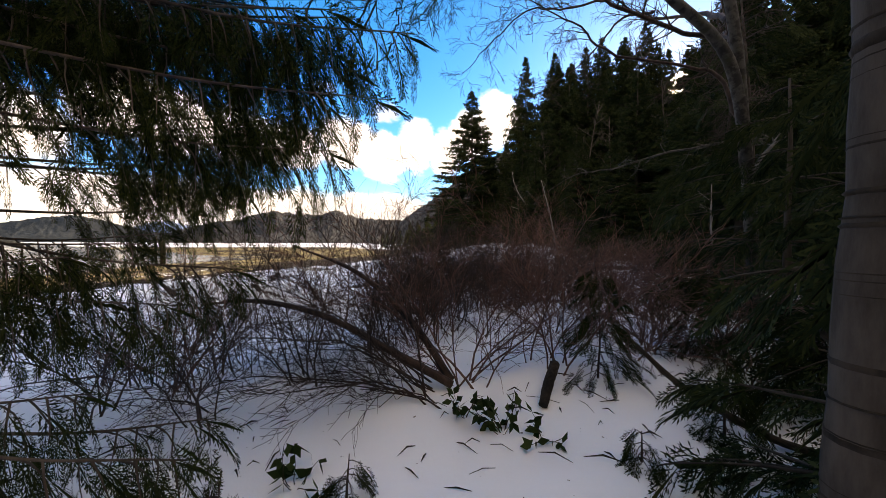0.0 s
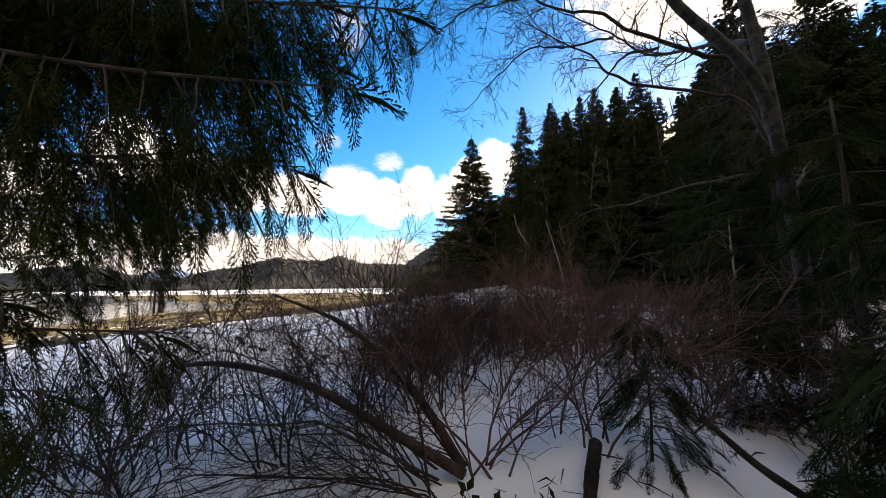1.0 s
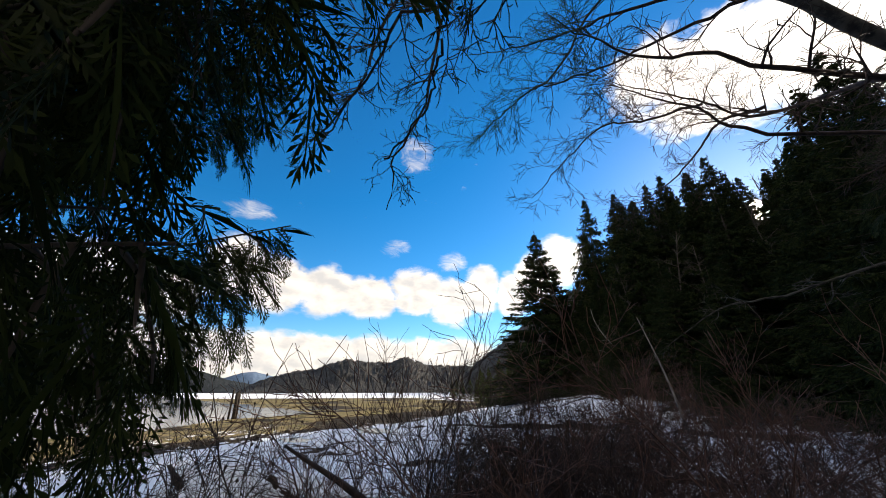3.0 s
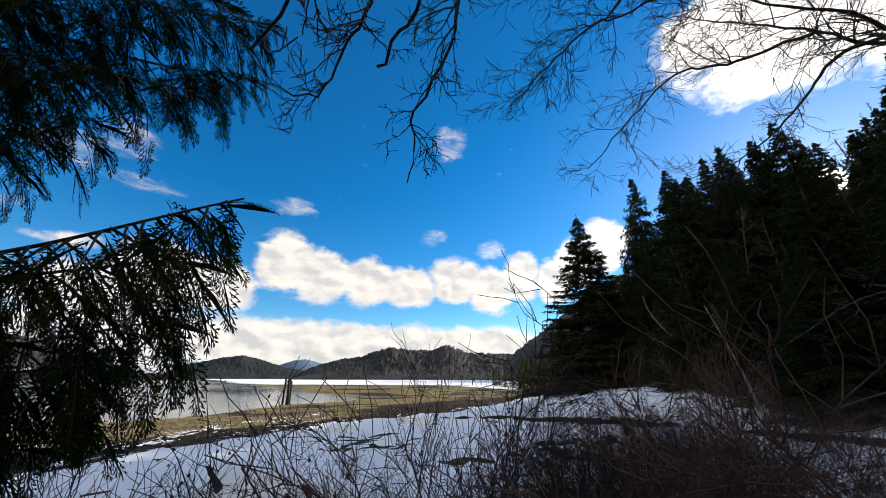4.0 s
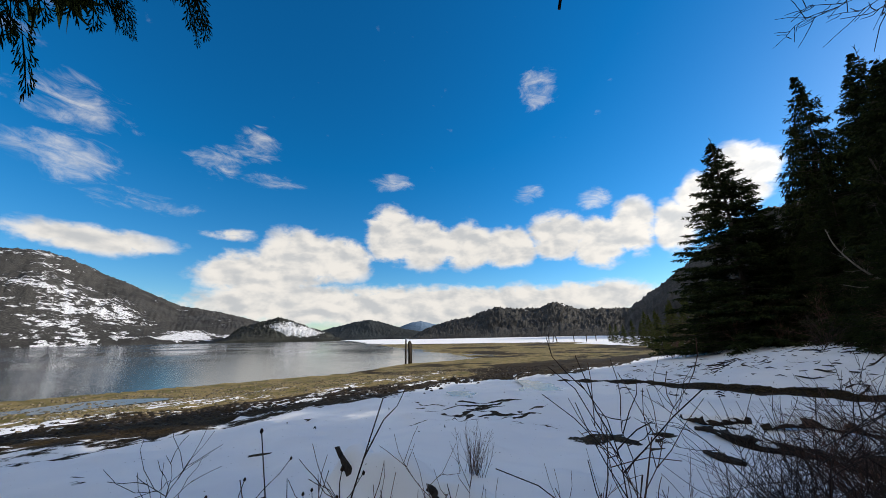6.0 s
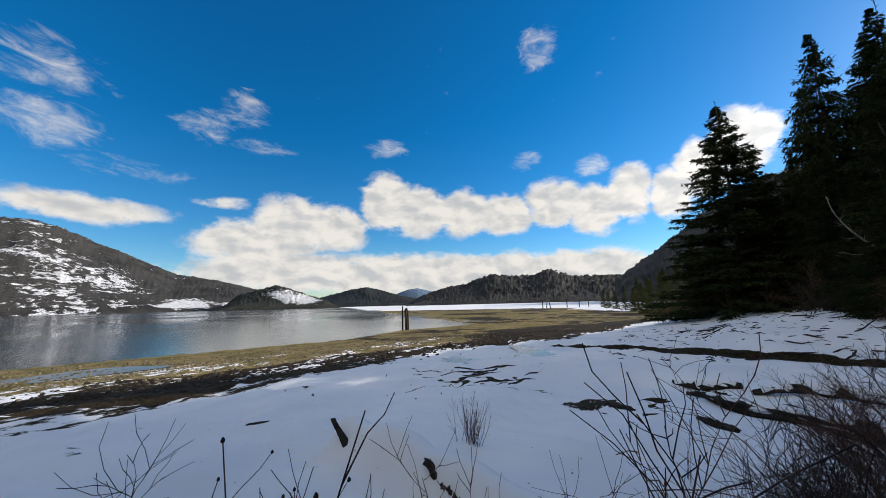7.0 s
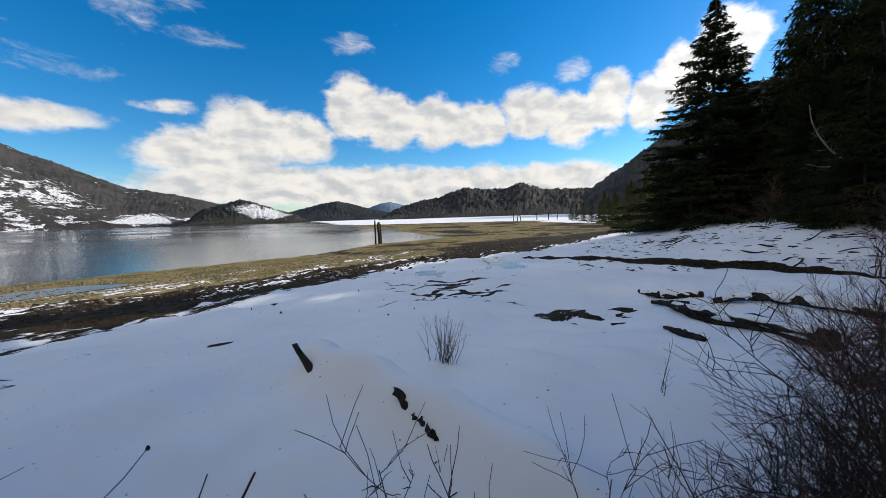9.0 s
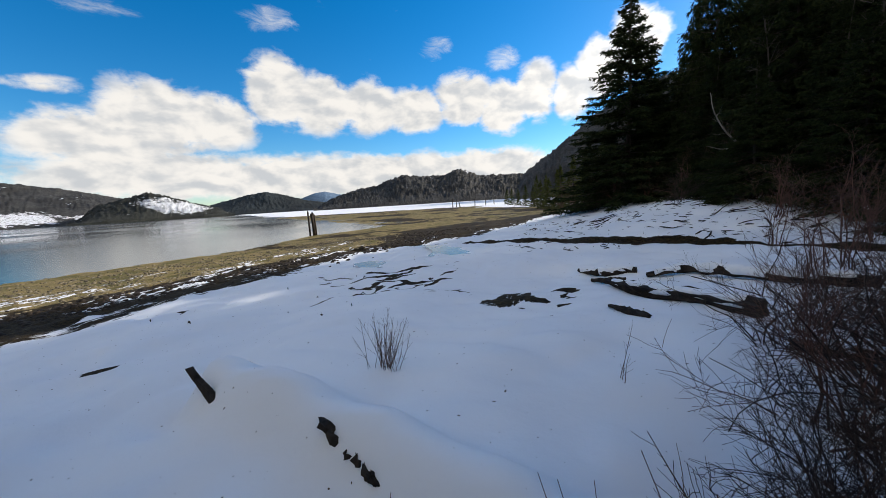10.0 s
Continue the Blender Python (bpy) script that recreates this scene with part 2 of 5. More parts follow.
def water_material(name, deep, rough, bump):
    m, n, p = material(name)
    pos = place(n)
    s = n.put("Mapping", pos)
    s.inputs["Scale"].default_value = (0.35, 1.0, 1.0)
    s.inputs["Rotation"].default_value = (0, 0, radians(35))
    a = n.noise(s.outputs[0], 1.6, 4, 0.6)
    calm = n.noise(pos, 0.018, 3, 0.5)
    finish(n, p, (*deep, 1), n.ramp(calm, 0.35, 0.65, rough * 0.6, rough * 1.6), a, bump, 0.04)
    n.set(p, "IOR", 1.333)
    return m


GROUND = ground_material()
WATER = water_material("lake_water", (0.012, 0.028, 0.042), 0.10, 0.22)
ICE = water_material("puddle_ice", (0.15, 0.175, 0.19), 0.2, 0.05)


def snow_material():
    m, n, p = material("fresh_snow")
    pos = place(n)
    a = n.noise(pos, 9.0, 5, 0.55)
    col = n.mix(n.ramp(a, 0.3, 0.7), (0.80, 0.83, 0.88, 1), (0.90, 0.91, 0.93, 1))
    finish(n, p, col, 0.62, a, 0.4, 0.03)
    n.set(p, "Specular IOR Level", 0.05)
    return m


SNOW = snow_material()
STONE = bark_material("shore_stone", (0.06, 0.05, 0.035), (0.24, 0.20, 0.13), 7, 0.8, 0.6)

# ---- mesh helpers ----
WALK_LINE = np.array([(0.41, 1.39, 2.36), (0.40, 1.9, 2.38), (0.37, 2.4, 2.5), (0.27, 2.93, 2.73), (0.15, 3.26, 2.86), (-0.08, 3.61, 2.97),
                      (-0.35, 3.95, 3.10), (-0.5, 4.2, 3.14), (-0.66, 4.5, 3.12), (-0.88, 5.02, 3.05)])


def off_walk(p):
    """Distance of a point from the walked line."""
    a, b = WALK_LINE[:-1], WALK_LINE[1:]
    ab = b - a
    t = np.clip(((np.asarray(p) - a) * ab).sum(1) / (ab * ab).sum(1), 0, 1)
    return np.sqrt(((a + ab * t[:, None] - p) ** 2).sum(1)).min()


class Soup:
    """Collects vertices and faces of one mesh."""

    def __init__(self):
        self.v, self.f, self.n = [], [], 0

    def add(self, v, f):
        v = np.asarray(v, float)
        self.v.append(v)
        self.f.extend(tuple(i + self.n for i in q) for q in f)
        self.n += len(v)

    def tube(self, pts, radii, sides=5):
        pts = np.asarray(pts, float)
        k = len(pts)
        d = np.gradient(pts, axis=0)
        d /= np.linalg.norm(d, axis=1)[:, None] + 1e-9
        ref = np.where(np.abs(d[:, 2:3]) > 0.9, np.array([[1.0, 0, 0]]), np.array([[0, 0, 1.0]]))
        u = np.cross(d, ref)
        u /= np.linalg.norm(u, axis=1)[:, None] + 1e-9
        w = np.cross(d, u)
        a = np.arange(sides) * 2 * math.pi / sides
        r = np.asarray(radii, float)[:, None, None]
        ring = pts[:, None, :] + r * (np.cos(a)[None, :, None] * u[:, None, :] + np.sin(a)[None, :, None] * w[:, None, :])
        f = [(i * sides + j, i * sides + (j + 1) % sides, (i + 1) * sides + (j + 1) % sides, (i + 1) * sides + j)
             for i in range(k - 1) for j in range(sides)]
        if sides > 3:
            f.append(tuple(range((k - 1) * sides, k * sides)))
            f.append(tuple(range(sides - 1, -1, -1)))
        self.add(ring.reshape(-1, 3), f)

    def mesh(self, name, mat, smooth=True):
        me = bpy.data.meshes.new(name)
        if self.v:
            me.from_pydata(np.concatenate(self.v).tolist(), [], self.f)
        me.materials.append(mat)
        if smooth:
            me.polygons.foreach_set("use_smooth", [True] * len(me.polygons))
        return me


def tri_mesh(name, verts, tris, mat):
    """A mesh of many loose triangles, from arrays."""
    me = bpy.data.meshes.new(name)
    verts, tris = np.asarray(verts, np.float32), np.asarray(tris, np.int32)
    me.vertices.add(len(verts)), me.loops.add(tris.size), me.polygons.add(len(tris))
    me.vertices.foreach_set("co", verts.ravel())
    me.loops.foreach_set("vertex_index", tris.ravel())
    me.polygons.foreach_set("loop_start", np.arange(0, tris.size, tris.shape[1], dtype=np.int32))
    me.polygons.foreach_set("loop_total", np.full(len(tris), tris.shape[1], np.int32))
    me.update(calc_edges=True)
    me.materials.append(mat)
    return me


def thing(name, at, label, category, group="", kind=""):
    ob = new(name)
    ob.location = at
    ob.empty_display_size = 0.2
    return tagged(ob, label, category, group, kind)


def part(name, me, parent, label="", kind=""):
    ob = new(name, me)
    ob.parent = parent
    return tagged(ob, label, kind=kind)


def vnoise(x, y, seed=0):
    """Smooth noise of two arrays, 0 to 1."""
    def lattice(i, j):
        h = np.sin(i * 127.1 + j * 311.7 + seed * 74.7) * 43758.5453
        return h - np.floor(h)
    i, j = np.floor(x), np.floor(y)
    fx, fy = x - i, y - j
    fx, fy = fx * fx * (3 - 2 * fx), fy * fy * (3 - 2 * fy)
    a = lattice(i, j) * (1 - fx) + lattice(i + 1, j) * fx
    b = lattice(i, j + 1) * (1 - fx) + lattice(i + 1, j + 1) * fx
    return a * (1 - fy) + b * fy


def fbm(x, y, octaves=4, seed=0):
    s, a, t = 0.0, 1.0, 0.0
    for k in range(octaves):
        s, t = s + a * vnoise(x * 2 ** k, y * 2 ** k, seed + k), t + a
        a *= 0.5
    return s / t


def smooth(v, lo, hi):
    t = np.clip((v - lo) / (hi - lo), 0, 1)
    return t * t * (3 - 2 * t)


def near_line(x, y, pts):
    """Distance of arrays of points from a polyline in plan."""
    best = np.full(np.shape(x), 1e9)
    for (ax, ay), (bx, by) in zip(pts[:-1], pts[1:]):
        dx, dy = bx - ax, by - ay
        t = np.clip(((x - ax) * dx + (y - ay) * dy) / (dx * dx + dy * dy), 0, 1)
        best = np.minimum(best, np.hypot(x - ax - t * dx, y - ay - t * dy))
    return best


# ---- ground, lake and hills ----
def shore_x(y):
    return np.interp(y, [-60, 7.6, 27, 38, 44, 50, 400, 4000], [-50, -32.5, -26.3, -28.8, -27, -25, -450, -4800])


LOG_LINE = [(-4.05, 7.2), (-2.2, 6.75), (0.3, 6.0)]
CREEK = [(-14, 24.6), (-8.1, 23.6), (-3.4, 21.6), (-0.6, 20.2), (2.3, 18.8), (4.3, 17.2), (7.5, 14.6)]
STREAKS = [[(-6.6, 10.4), (-6.36, 11.1), (-5.9, 11.4)], [(-5.9, 11.5), (-5.5, 12), (-5.3, 13.4)], [(-5.6, 12.2), (-4.6, 12.6), (-3.5, 12.2)],
           [(-5.3, 13.3), (-4.4, 13.2), (-3.6, 13.4)], [(-6.9, 13.0), (-6.0, 13.6), (-5.2, 14.4)], [(-7.9, 5.6), (-7.6, 5.8)], [(-7.5, 5.9), (-7.1, 6.2)],
           [(-7.0, 7.6), (-6.3, 8.4)], [(-6.5, 14.3), (-4.2, 14.9), (-2.5, 15.3)], [(-8.2, 13.9), (-7.0, 14.0)], [(-0.1, 10.5), (0.3, 10.0)],
           [(-1.2, 10.5), (-0.6, 10.8)]]


def log_ridge(x, y):
    """Height of the snow drifted over the buried log."""
    d = y - np.interp(x, [-4.05, -2.2, 0.3, 1.2], [7.2, 6.75, 6.0, 5.73]) - 0.04
    top = 0.33 * np.interp(x, [-4.28, -4.16, -4.0, -2.0, -0.6, 1.0], [0.0, 0.7, 1.0, 0.95, 0.75, 0.0])
    w = np.where(d < 0, 0.23, 0.34)
    return top * np.exp(-(np.abs(d) / w) ** 2.6) * (0.86 + 0.28 * fbm(x * 1.7, y * 2.5, 3, 2)) - 0.10 * np.exp(-(((x + 4.25) / 0.28) ** 2 + ((y - 6.9) / 0.22) ** 2))


def ground_z(x, y):
    x, y = np.asarray(x, float), np.asarray(y, float)
    d = x - shore_x(y)
    z = np.interp(d, [-400, -30, 0, 6, 14, 21, 24, 28, 33, 40, 80, 2000], [-12, -2.2, 0, 0.13, 0.32, 0.80, 1.0, 1.22, 1.36, 1.42, 1.6, 2.5])
    far = smooth(y, 42, 70)
    z = z * (1 - far) + far * np.interp(d, [-400, -40, 0, 30, 100, 4000], [-10, -1.0, 0.0, 0.12, 0.35, 2.0])
    z = z - 0.22 * smooth(-y, -4.5, -1.5)
    z = z + 1.0 * smooth(y, 17, 25) * smooth(x, -2, 6) * (1 - smooth(y, 60, 100)) + 1.5 * smooth(x, 6, 22) + 8 * smooth(x, 25, 90)
    z = z - 0.22 * np.exp(-(near_line(x, y, CREEK) / 0.6) ** 2)
    z = z + 0.05 * np.exp(-(near_line(x, y, LOG_LINE) / 0.45) ** 2) + log_ridge(x, y) + 0.06 * (fbm(x * 2.6, y * 2.6, 2, 29) - 0.5) * smooth(y, 4.5, 6)
    z = z + 0.14 * np.exp(-((x + 2.4) ** 2 + (y - 7.9) ** 2) / 3) - 0.2 * np.exp(-(((x + 2.5) / 4) ** 2 + ((y - 12.5) / 2.2) ** 2))
    keep = smooth(z, 0.0, 0.5)
    z = z + (fbm(x * 0.45, y * 0.45, 4, 3) - 0.5) * 0.32 * keep
    z = z + (fbm(x * 1.3, y * 1.3, 3, 9) - 0.5) * 0.19 * keep + (fbm(x * 0.10, y * 0.16, 3, 17) - 0.5) * 0.35 * (1 - keep) * smooth(d, 0, 8)
    return z


def gz(x, y):
    return float(ground_z(np.array([x]), np.array([y]))[0])


def axis(lo, hi, step, near_lo, near_hi):
    mid = np.arange(lo, hi, step)
    out, s = [], step
    v = hi
    while v < near_hi:
        out.append(v)
        s *= 1.085
        v += s
    left, s, v = [], step, lo
    while v > near_lo:
        s *= 1.085
        v -= s
        left.append(v)
    return np.array(left[::-1] + list(mid) + out + [near_hi])


def build_ground():
    xs, ys = axis(-18, 7, 0.10, -4800, 4800), axis(1.5, 26, 0.10, -800, 4800)
    X, Y = np.meshgrid(xs, ys)
    Z = ground_z(X, Y)
    nx, ny = len(xs), len(ys)
    i = (np.arange(ny - 1)[:, None] * nx + np.arange(nx - 1)[None, :]).ravel()
    quads = np.stack([i, i + 1, i + nx + 1, i + nx], 1)
    me = tri_mesh("ground", np.stack([X, Y, Z], -1).reshape(-1, 3), quads, GROUND)
    me.polygons.foreach_set("use_smooth", [True] * len(me.polygons))
    d = X - shore_x(Y)
    line = np.interp(Y, [-50, 15, 18, 23, 27, 35, 50, 90, 130], [-13.5, -11.0, -11.3, -10.5, -6.0, -3.5, 0.0, 1.0, -30])
    S = np.clip((X - line) / 2.6, -0.9, 1.25)
    S = np.where((Y > 18) & (Y < 120), np.clip(S, -0.85, 0.75), S)
    S = np.maximum(S, 1.2 * smooth(Y, 120, 170) - 0.9)
    S = np.maximum(S, np.where((d > 8) & (Y < 30), -0.22, -1.4))
    S = np.where(d < 8, np.minimum(S, np.where(Y > 24, -0.55, -1.6)), S)
    S = np.where(Y > 150, 0.6, S)
    S -= 2.2 * np.exp(-(near_line(X, Y, CREEK) / np.interp(X, [-12, 5], [0.35, 0.75])) ** 4)
    S += 0.35 * smooth(d, 19, 26) * (1 - smooth(Y, 14, 18))
    XW, YW = X + (fbm(X * 1.6, Y * 1.6, 3, 41) - 0.5) * 0.9, Y + (fbm(X * 1.6, Y * 1.6, 3, 47) - 0.5) * 0.9
    crack = np.random.default_rng(12)
    small = []
    for cx, cy, rx, ry, count in ((-5.2, 13.2, 2.0, 1.2, 16), (-7.3, 7.0, 1.2, 1.6, 12), (-1.3, 11.4, 1.3, 0.9, 9), (-7.5, 10.5, 2.0, 1.2, 9), (1.5, 24, 4, 3.5, 26), (-3.5, 17.5, 2.5, 1.0, 8)):
        for _ in range(count):
            px, py, ln = crack.normal(cx, rx * 0.6), crack.normal(cy, ry * 0.6), crack.uniform(0.15, 0.7)
            ang = crack.normal(0.35, 0.5)
            small.append([(px, py), (px + ln * math.cos(ang), py + ln * math.sin(ang))])
    for line_pts in small:
        S -= 1.35 * np.exp(-(near_line(XW, YW, line_pts) / 0.075) ** 2)
    for line_pts in STREAKS:
        S -= 1.5 * np.exp(-(near_line(XW, YW, line_pts) / 0.085) ** 2)
    S -= 1.5 * np.exp(-(((XW + 1.75) / 1.35) ** 2 + ((YW - 11.75 - 0.1 * (X + 1.75)) / 0.75) ** 2) ** 1.5)
    S -= 1.0 * np.exp(-(((X + 5.6) / 2.6) ** 2 + ((Y - 13.6) / 1.7) ** 2))
    S -= 0.55 * smooth(X, 4, 9) * smooth(Y, 10, 16)
    S -= 0.5 * smooth(X, 9, 14)
    wet = smooth(d, 11.5, 14.5) * (1 - 0.8 * smooth(Y, 28, 40)) + 0.15
    wet = wet + smooth(Y, 20, 30) * (fbm(X * 0.13, Y * 0.22, 4, 77) - 0.42) * 1.9
    wet = np.maximum(wet, np.exp(-(near_line(X, Y, CREEK) / 0.7) ** 2))
    wet -= 0.55 * np.exp(-(((X + 1.75) / 1.8) ** 2 + ((Y - 11.75) / 1.1) ** 2))
    for key, val in (("snow", S), ("wet", wet)):
        me.attributes.new(key, "FLOAT", "POINT").data.foreach_set("value", val.ravel().astype(np.float32))
    tagged(new("ground", me), "snowy lake shore with dark weed, gravel and stubble", "ground", kind="structure")


build_ground()


def build_water():
    me = tri_mesh("water", [(-4800, -3000, 0), (700, -3000, 0), (700, 4800, 0), (-4800, 4800, 0)], [(0, 1, 2, 3)], WATER)
    tagged(new("water", me), "calm blue-grey lake reflecting the sky", "lake", kind="structure")


build_water()


def hill(profile, front, crest, mat, label, seed, bumps=0.06, snow=(), trees=0.0):
    """A ridge seen round the lake: its crest line as azimuth and elevation from the shore."""
    a0, a1 = profile[0][0], profile[-1][0]
    azs = np.arange(a0, a1, 0.16)
    top = np.interp(azs, [p[0] for p in profile], [p[1] for p in profile])
    rows = np.linspace(0, 1.35, 34)
    A, R = np.meshgrid(azs, rows)
    T = np.broadcast_to(top, A.shape)
    dist = front + (crest - front) * R
    X, Y = dist * np.sin(np.radians(A)), 4 + dist * np.cos(np.radians(A))
    shape = np.where(R < 1, np.sin(np.clip(R, 0, 1) * math.pi / 2) ** 1.15, 1 - (R - 1) * 1.2)
    H = np.tan(np.radians(T)) * crest
    ends = smooth(A, a0, a0 + 2) * (1 - smooth(A, a1 - 2, a1))
    k = 6.0 / crest
    Z = 3 + H * shape * (1 - 0.30 * np.sin(np.clip(R, 0, 1) * math.pi) * (fbm(X * k, Y * k, 4, seed) - 0.3) * 2) * np.maximum(ends, 0.05)
    Z += (fbm(X * k * 14, Y * k * 14, 3, seed + 5) - 0.5) * H * bumps * np.minimum(R * 3, 1)
    Z += trees * np.random.default_rng(seed).random(A.shape) ** 2.5 * np.minimum(R * 4, 1)
    Z[0] = -3
    nx, ny = len(azs), len(rows)
    i = (np.arange(ny - 1)[:, None] * nx + np.arange(nx - 1)[None, :]).ravel()
    me = tri_mesh("hill", np.stack([X, Y, Z], -1).reshape(-1, 3), np.stack([i, i + 1, i + nx + 1, i + nx], 1), mat)
    me.polygons.foreach_set("use_smooth", [True] * len(me.polygons))
    bare = np.zeros(A.shape)
    for sa, sr, wa, wr, amp in snow:
        bare = np.maximum(bare, amp * (1 - ((A - sa) / wa) ** 2 - ((R - sr) / wr) ** 2))
    me.attributes.new("bare", "FLOAT", "POINT").data.foreach_set("value", bare.ravel().astype(np.float32))
    tagged(new("hill", me), label, "hill", kind="structure")


M_MOUNT = hill_material("mountain_forest", (0.022, 0.025, 0.024), (0.095, 0.090, 0.086), -0.22, 0.010)
M_POINT = hill_material("point_forest", (0.022, 0.027, 0.022), (0.07, 0.07, 0.062), -0.15, 0.018)
M_DARK = hill_material("dark_forest", (0.018, 0.024, 0.026), (0.045, 0.052, 0.055), -1.6, 0.004)
# far mountain: the blue of distance haze is put into its base colours
M_FAR_HAZE = hill_material("far_mountain_haze", (0.10, 0.16, 0.24), (0.16, 0.23, 0.32), -0.9, 0.002)
M_SIDE = hill_material("hillside_forest", (0.05, 0.052, 0.048), (0.13, 0.12, 0.11), -0.5, 0.01)
M_MID = hill_material("logged_hills", (0.024, 0.028, 0.026), (0.085, 0.08, 0.076), -0.5, 0.012)
hill([(-180, 6), (-150, 8), (-125, 9), (-105, 8.6), (-95, 9.6), (-84, 9.8), (-80.7, 8.8), (-76, 7.1), (-70.6, 4.6), (-64.3, 3.5), (-60, 2.4), (-55, 0.4)],
     1250, 2300, M_MOUNT, "bare wooded mountain with snowy slopes above the lake", 2, 0.05,
     [(-82, 0.28, 11, 0.42, 0.55), (-69, 0.10, 5, 0.10, 0.95), (-63, 0.10, 4, 0.10, 0.8), (-84, 0.8, 6, 0.25, 0.35)], 5)
hill([(-66, 0.2), (-63, 2.0), (-60, 2.9), (-58.6, 3.3), (-57, 2.9), (-54, 1.7), (-51.5, 0.9), (-49.5, 0.1)], 1000, 1250, M_POINT,
     "low wooded point with a snowy clearing", 4, 0.10, [(-56, 0.45, 4.5, 0.4, 0.95)], 6)
hill([(-55, 0.5), (-52, 1.5), (-48, 2.5), (-45.3, 2.9), (-43, 2.4), (-40, 1.5), (-36, 0.8), (-33, 0.1)], 1900, 2400, M_DARK,
     "dark forested hill across the lake", 6, 0.05, (), 6)
hill([(-44, 0.4), (-41, 1.6), (-38.5, 2.5), (-37, 2.7), (-35, 2.2), (-31, 1.5), (-26, 0.2)], 3600, 4300, M_FAR_HAZE, "distant mountain tinted blue with haze", 8, 0.05)
hill([(-39, 0.2), (-36, 1.4), (-32.3, 2.5), (-29, 3.0), (-26, 4.0), (-24.5, 4.4), (-21, 4.1), (-18, 4.2), (-16, 4.9), (-14.5, 4.7), (-12, 3.7), (-8, 3.5),
      (-5, 3.4), (0, 3.6), (10, 4)], 900, 1500, M_MID, "rolling logged hills with forest edges", 11, 0.16, [(-14, 0.8, 3, 0.3, 0.5), (-20, 0.5, 6, 0.4, 0.35)], 7)
hill([(-7, 2.0), (-5, 3.6), (-2.8, 5.2), (2.3, 8.7), (5.6, 11.2), (12, 14), (25, 15), (45, 14), (70, 11), (100, 9), (180, 6)], 420, 800, M_SIDE,
     "steep wooded hillside behind the shore forest", 15, 0.10, (), 6)


# ---- plants: growing branches ----
def unit(v):
    v = np.asarray(v, float)
    return v / (np.linalg.norm(v) + 1e-9)


def curve_points(pts, k):
    """k points of a smooth curve through the given ones."""
    pts = np.asarray(pts, float)
    if len(pts) == 2:
        return pts[0] + (pts[1] - pts[0]) * np.linspace(0, 1, k)[:, None]
    ext = np.vstack([2 * pts[0] - pts[1], pts, 2 * pts[-1] - pts[-2]])
    out, n = [], len(pts) - 1
    for s in np.linspace(0, n - 1e-6, k):
        i, t = int(s), s - int(s)
        p0, p1, p2, p3 = ext[i:i + 4]
        out.append(0.5 * (2 * p1 + (p2 - p0) * t + (2 * p0 - 5 * p1 + 4 * p2 - p3) * t * t + (3 * p1 - p0 - 3 * p2 + p3) * t ** 3))
    return np.array(out)


def wander(rng, start, way, length, steps, wild=0.12, droop=0.0):
    """A crooked line."""
    p, d, out = np.asarray(start, float), unit(way), []
    out.append(p)
    for _ in range(steps):
        d = unit(d + rng.normal(0, wild, 3) + np.array((0, 0, -droop)))
        p = p + d * length / steps
        out.append(p)
    return np.array(out)


def twigs_on(rng, soup, line, radii, level, length, every, spread=0.8, droop=0.0, keep=None, sides=3, thin=0.0016, wild=0.13, lift=0.15):
    """Side twigs of a branch, and theirs in turn."""
    span = np.linalg.norm(line[-1] - line[0]) + 1e-6
    count = max(1, int(span / every))
    for _ in range(count):
        s = rng.uniform(0.18, 1.0) * (len(line) - 1)
        i = min(int(s), len(line) - 2)
        p = line[i] + (line[i + 1] - line[i]) * (s - i)
        along = unit(line[i + 1] - line[i])
        side = unit(np.cross(along, rng.normal(0, 1, 3)))
        way = unit(along * rng.uniform(0.5, 1.1) + side * spread + np.array((0, 0, lift)))
        ln = length * rng.uniform(0.45, 1.15) * (1.15 - 0.6 * s / (len(line) - 1))
        sub = wander(rng, p, way, ln, 4 if level > 1 else 3, wild, droop)
        if keep is not None and not keep(sub):
            continue
        r0 = max(min(radii[i] * 0.6, 0.006 * level), thin)
        rr = np.linspace(r0, thin * 0.7, len(sub))
        soup.tube(sub, rr, sides)
        if level > 1:
            twigs_on(rng, soup, sub, rr, level - 1, length * 0.55, every * 0.55, spread, droop, keep, sides, thin, wild, lift)


def clear_of_walk(gap):
    def keep(line):
        return all(off_walk(p) > gap for p in line)
    return keep


def shrub(rng, stems, height, lean, mat, twig=0.35, level=2, radius=0.008, every=0.12, tilt=(0, 0), keep=None, base=0.18):
    """Meshes of a bare shrub's stems, its foot at the origin."""
    out = []
    while len(out) < stems:
        a = rng.uniform(0, 2 * math.pi)
        foot = np.array((math.cos(a), math.sin(a), -0.4)) * rng.uniform(0, base)
        foot[2] = -0.06
        b = rng.uniform(0, 2 * math.pi)
        k = lean * rng.uniform(0.15, 1.0)
        way = (math.cos(b) * k + tilt[0], math.sin(b) * k + tilt[1], 1)
        h = height * rng.uniform(0.6, 1.08)
        line = wander(rng, foot, way, h, 10, 0.145, 0.045 * lean)
        if keep is not None and not keep(line):
            continue
        r = radius * rng.uniform(0.6, 1.25)
        rr = np.linspace(r, r * 0.22, len(line))
        s = Soup()
        s.tube(line, rr, 5)
        twigs_on(rng, s, line, rr, level, twig, every, 0.7, 0.0, keep, 3, 0.0016, 0.2)
        out.append(s.mesh("stem", mat))
    return out


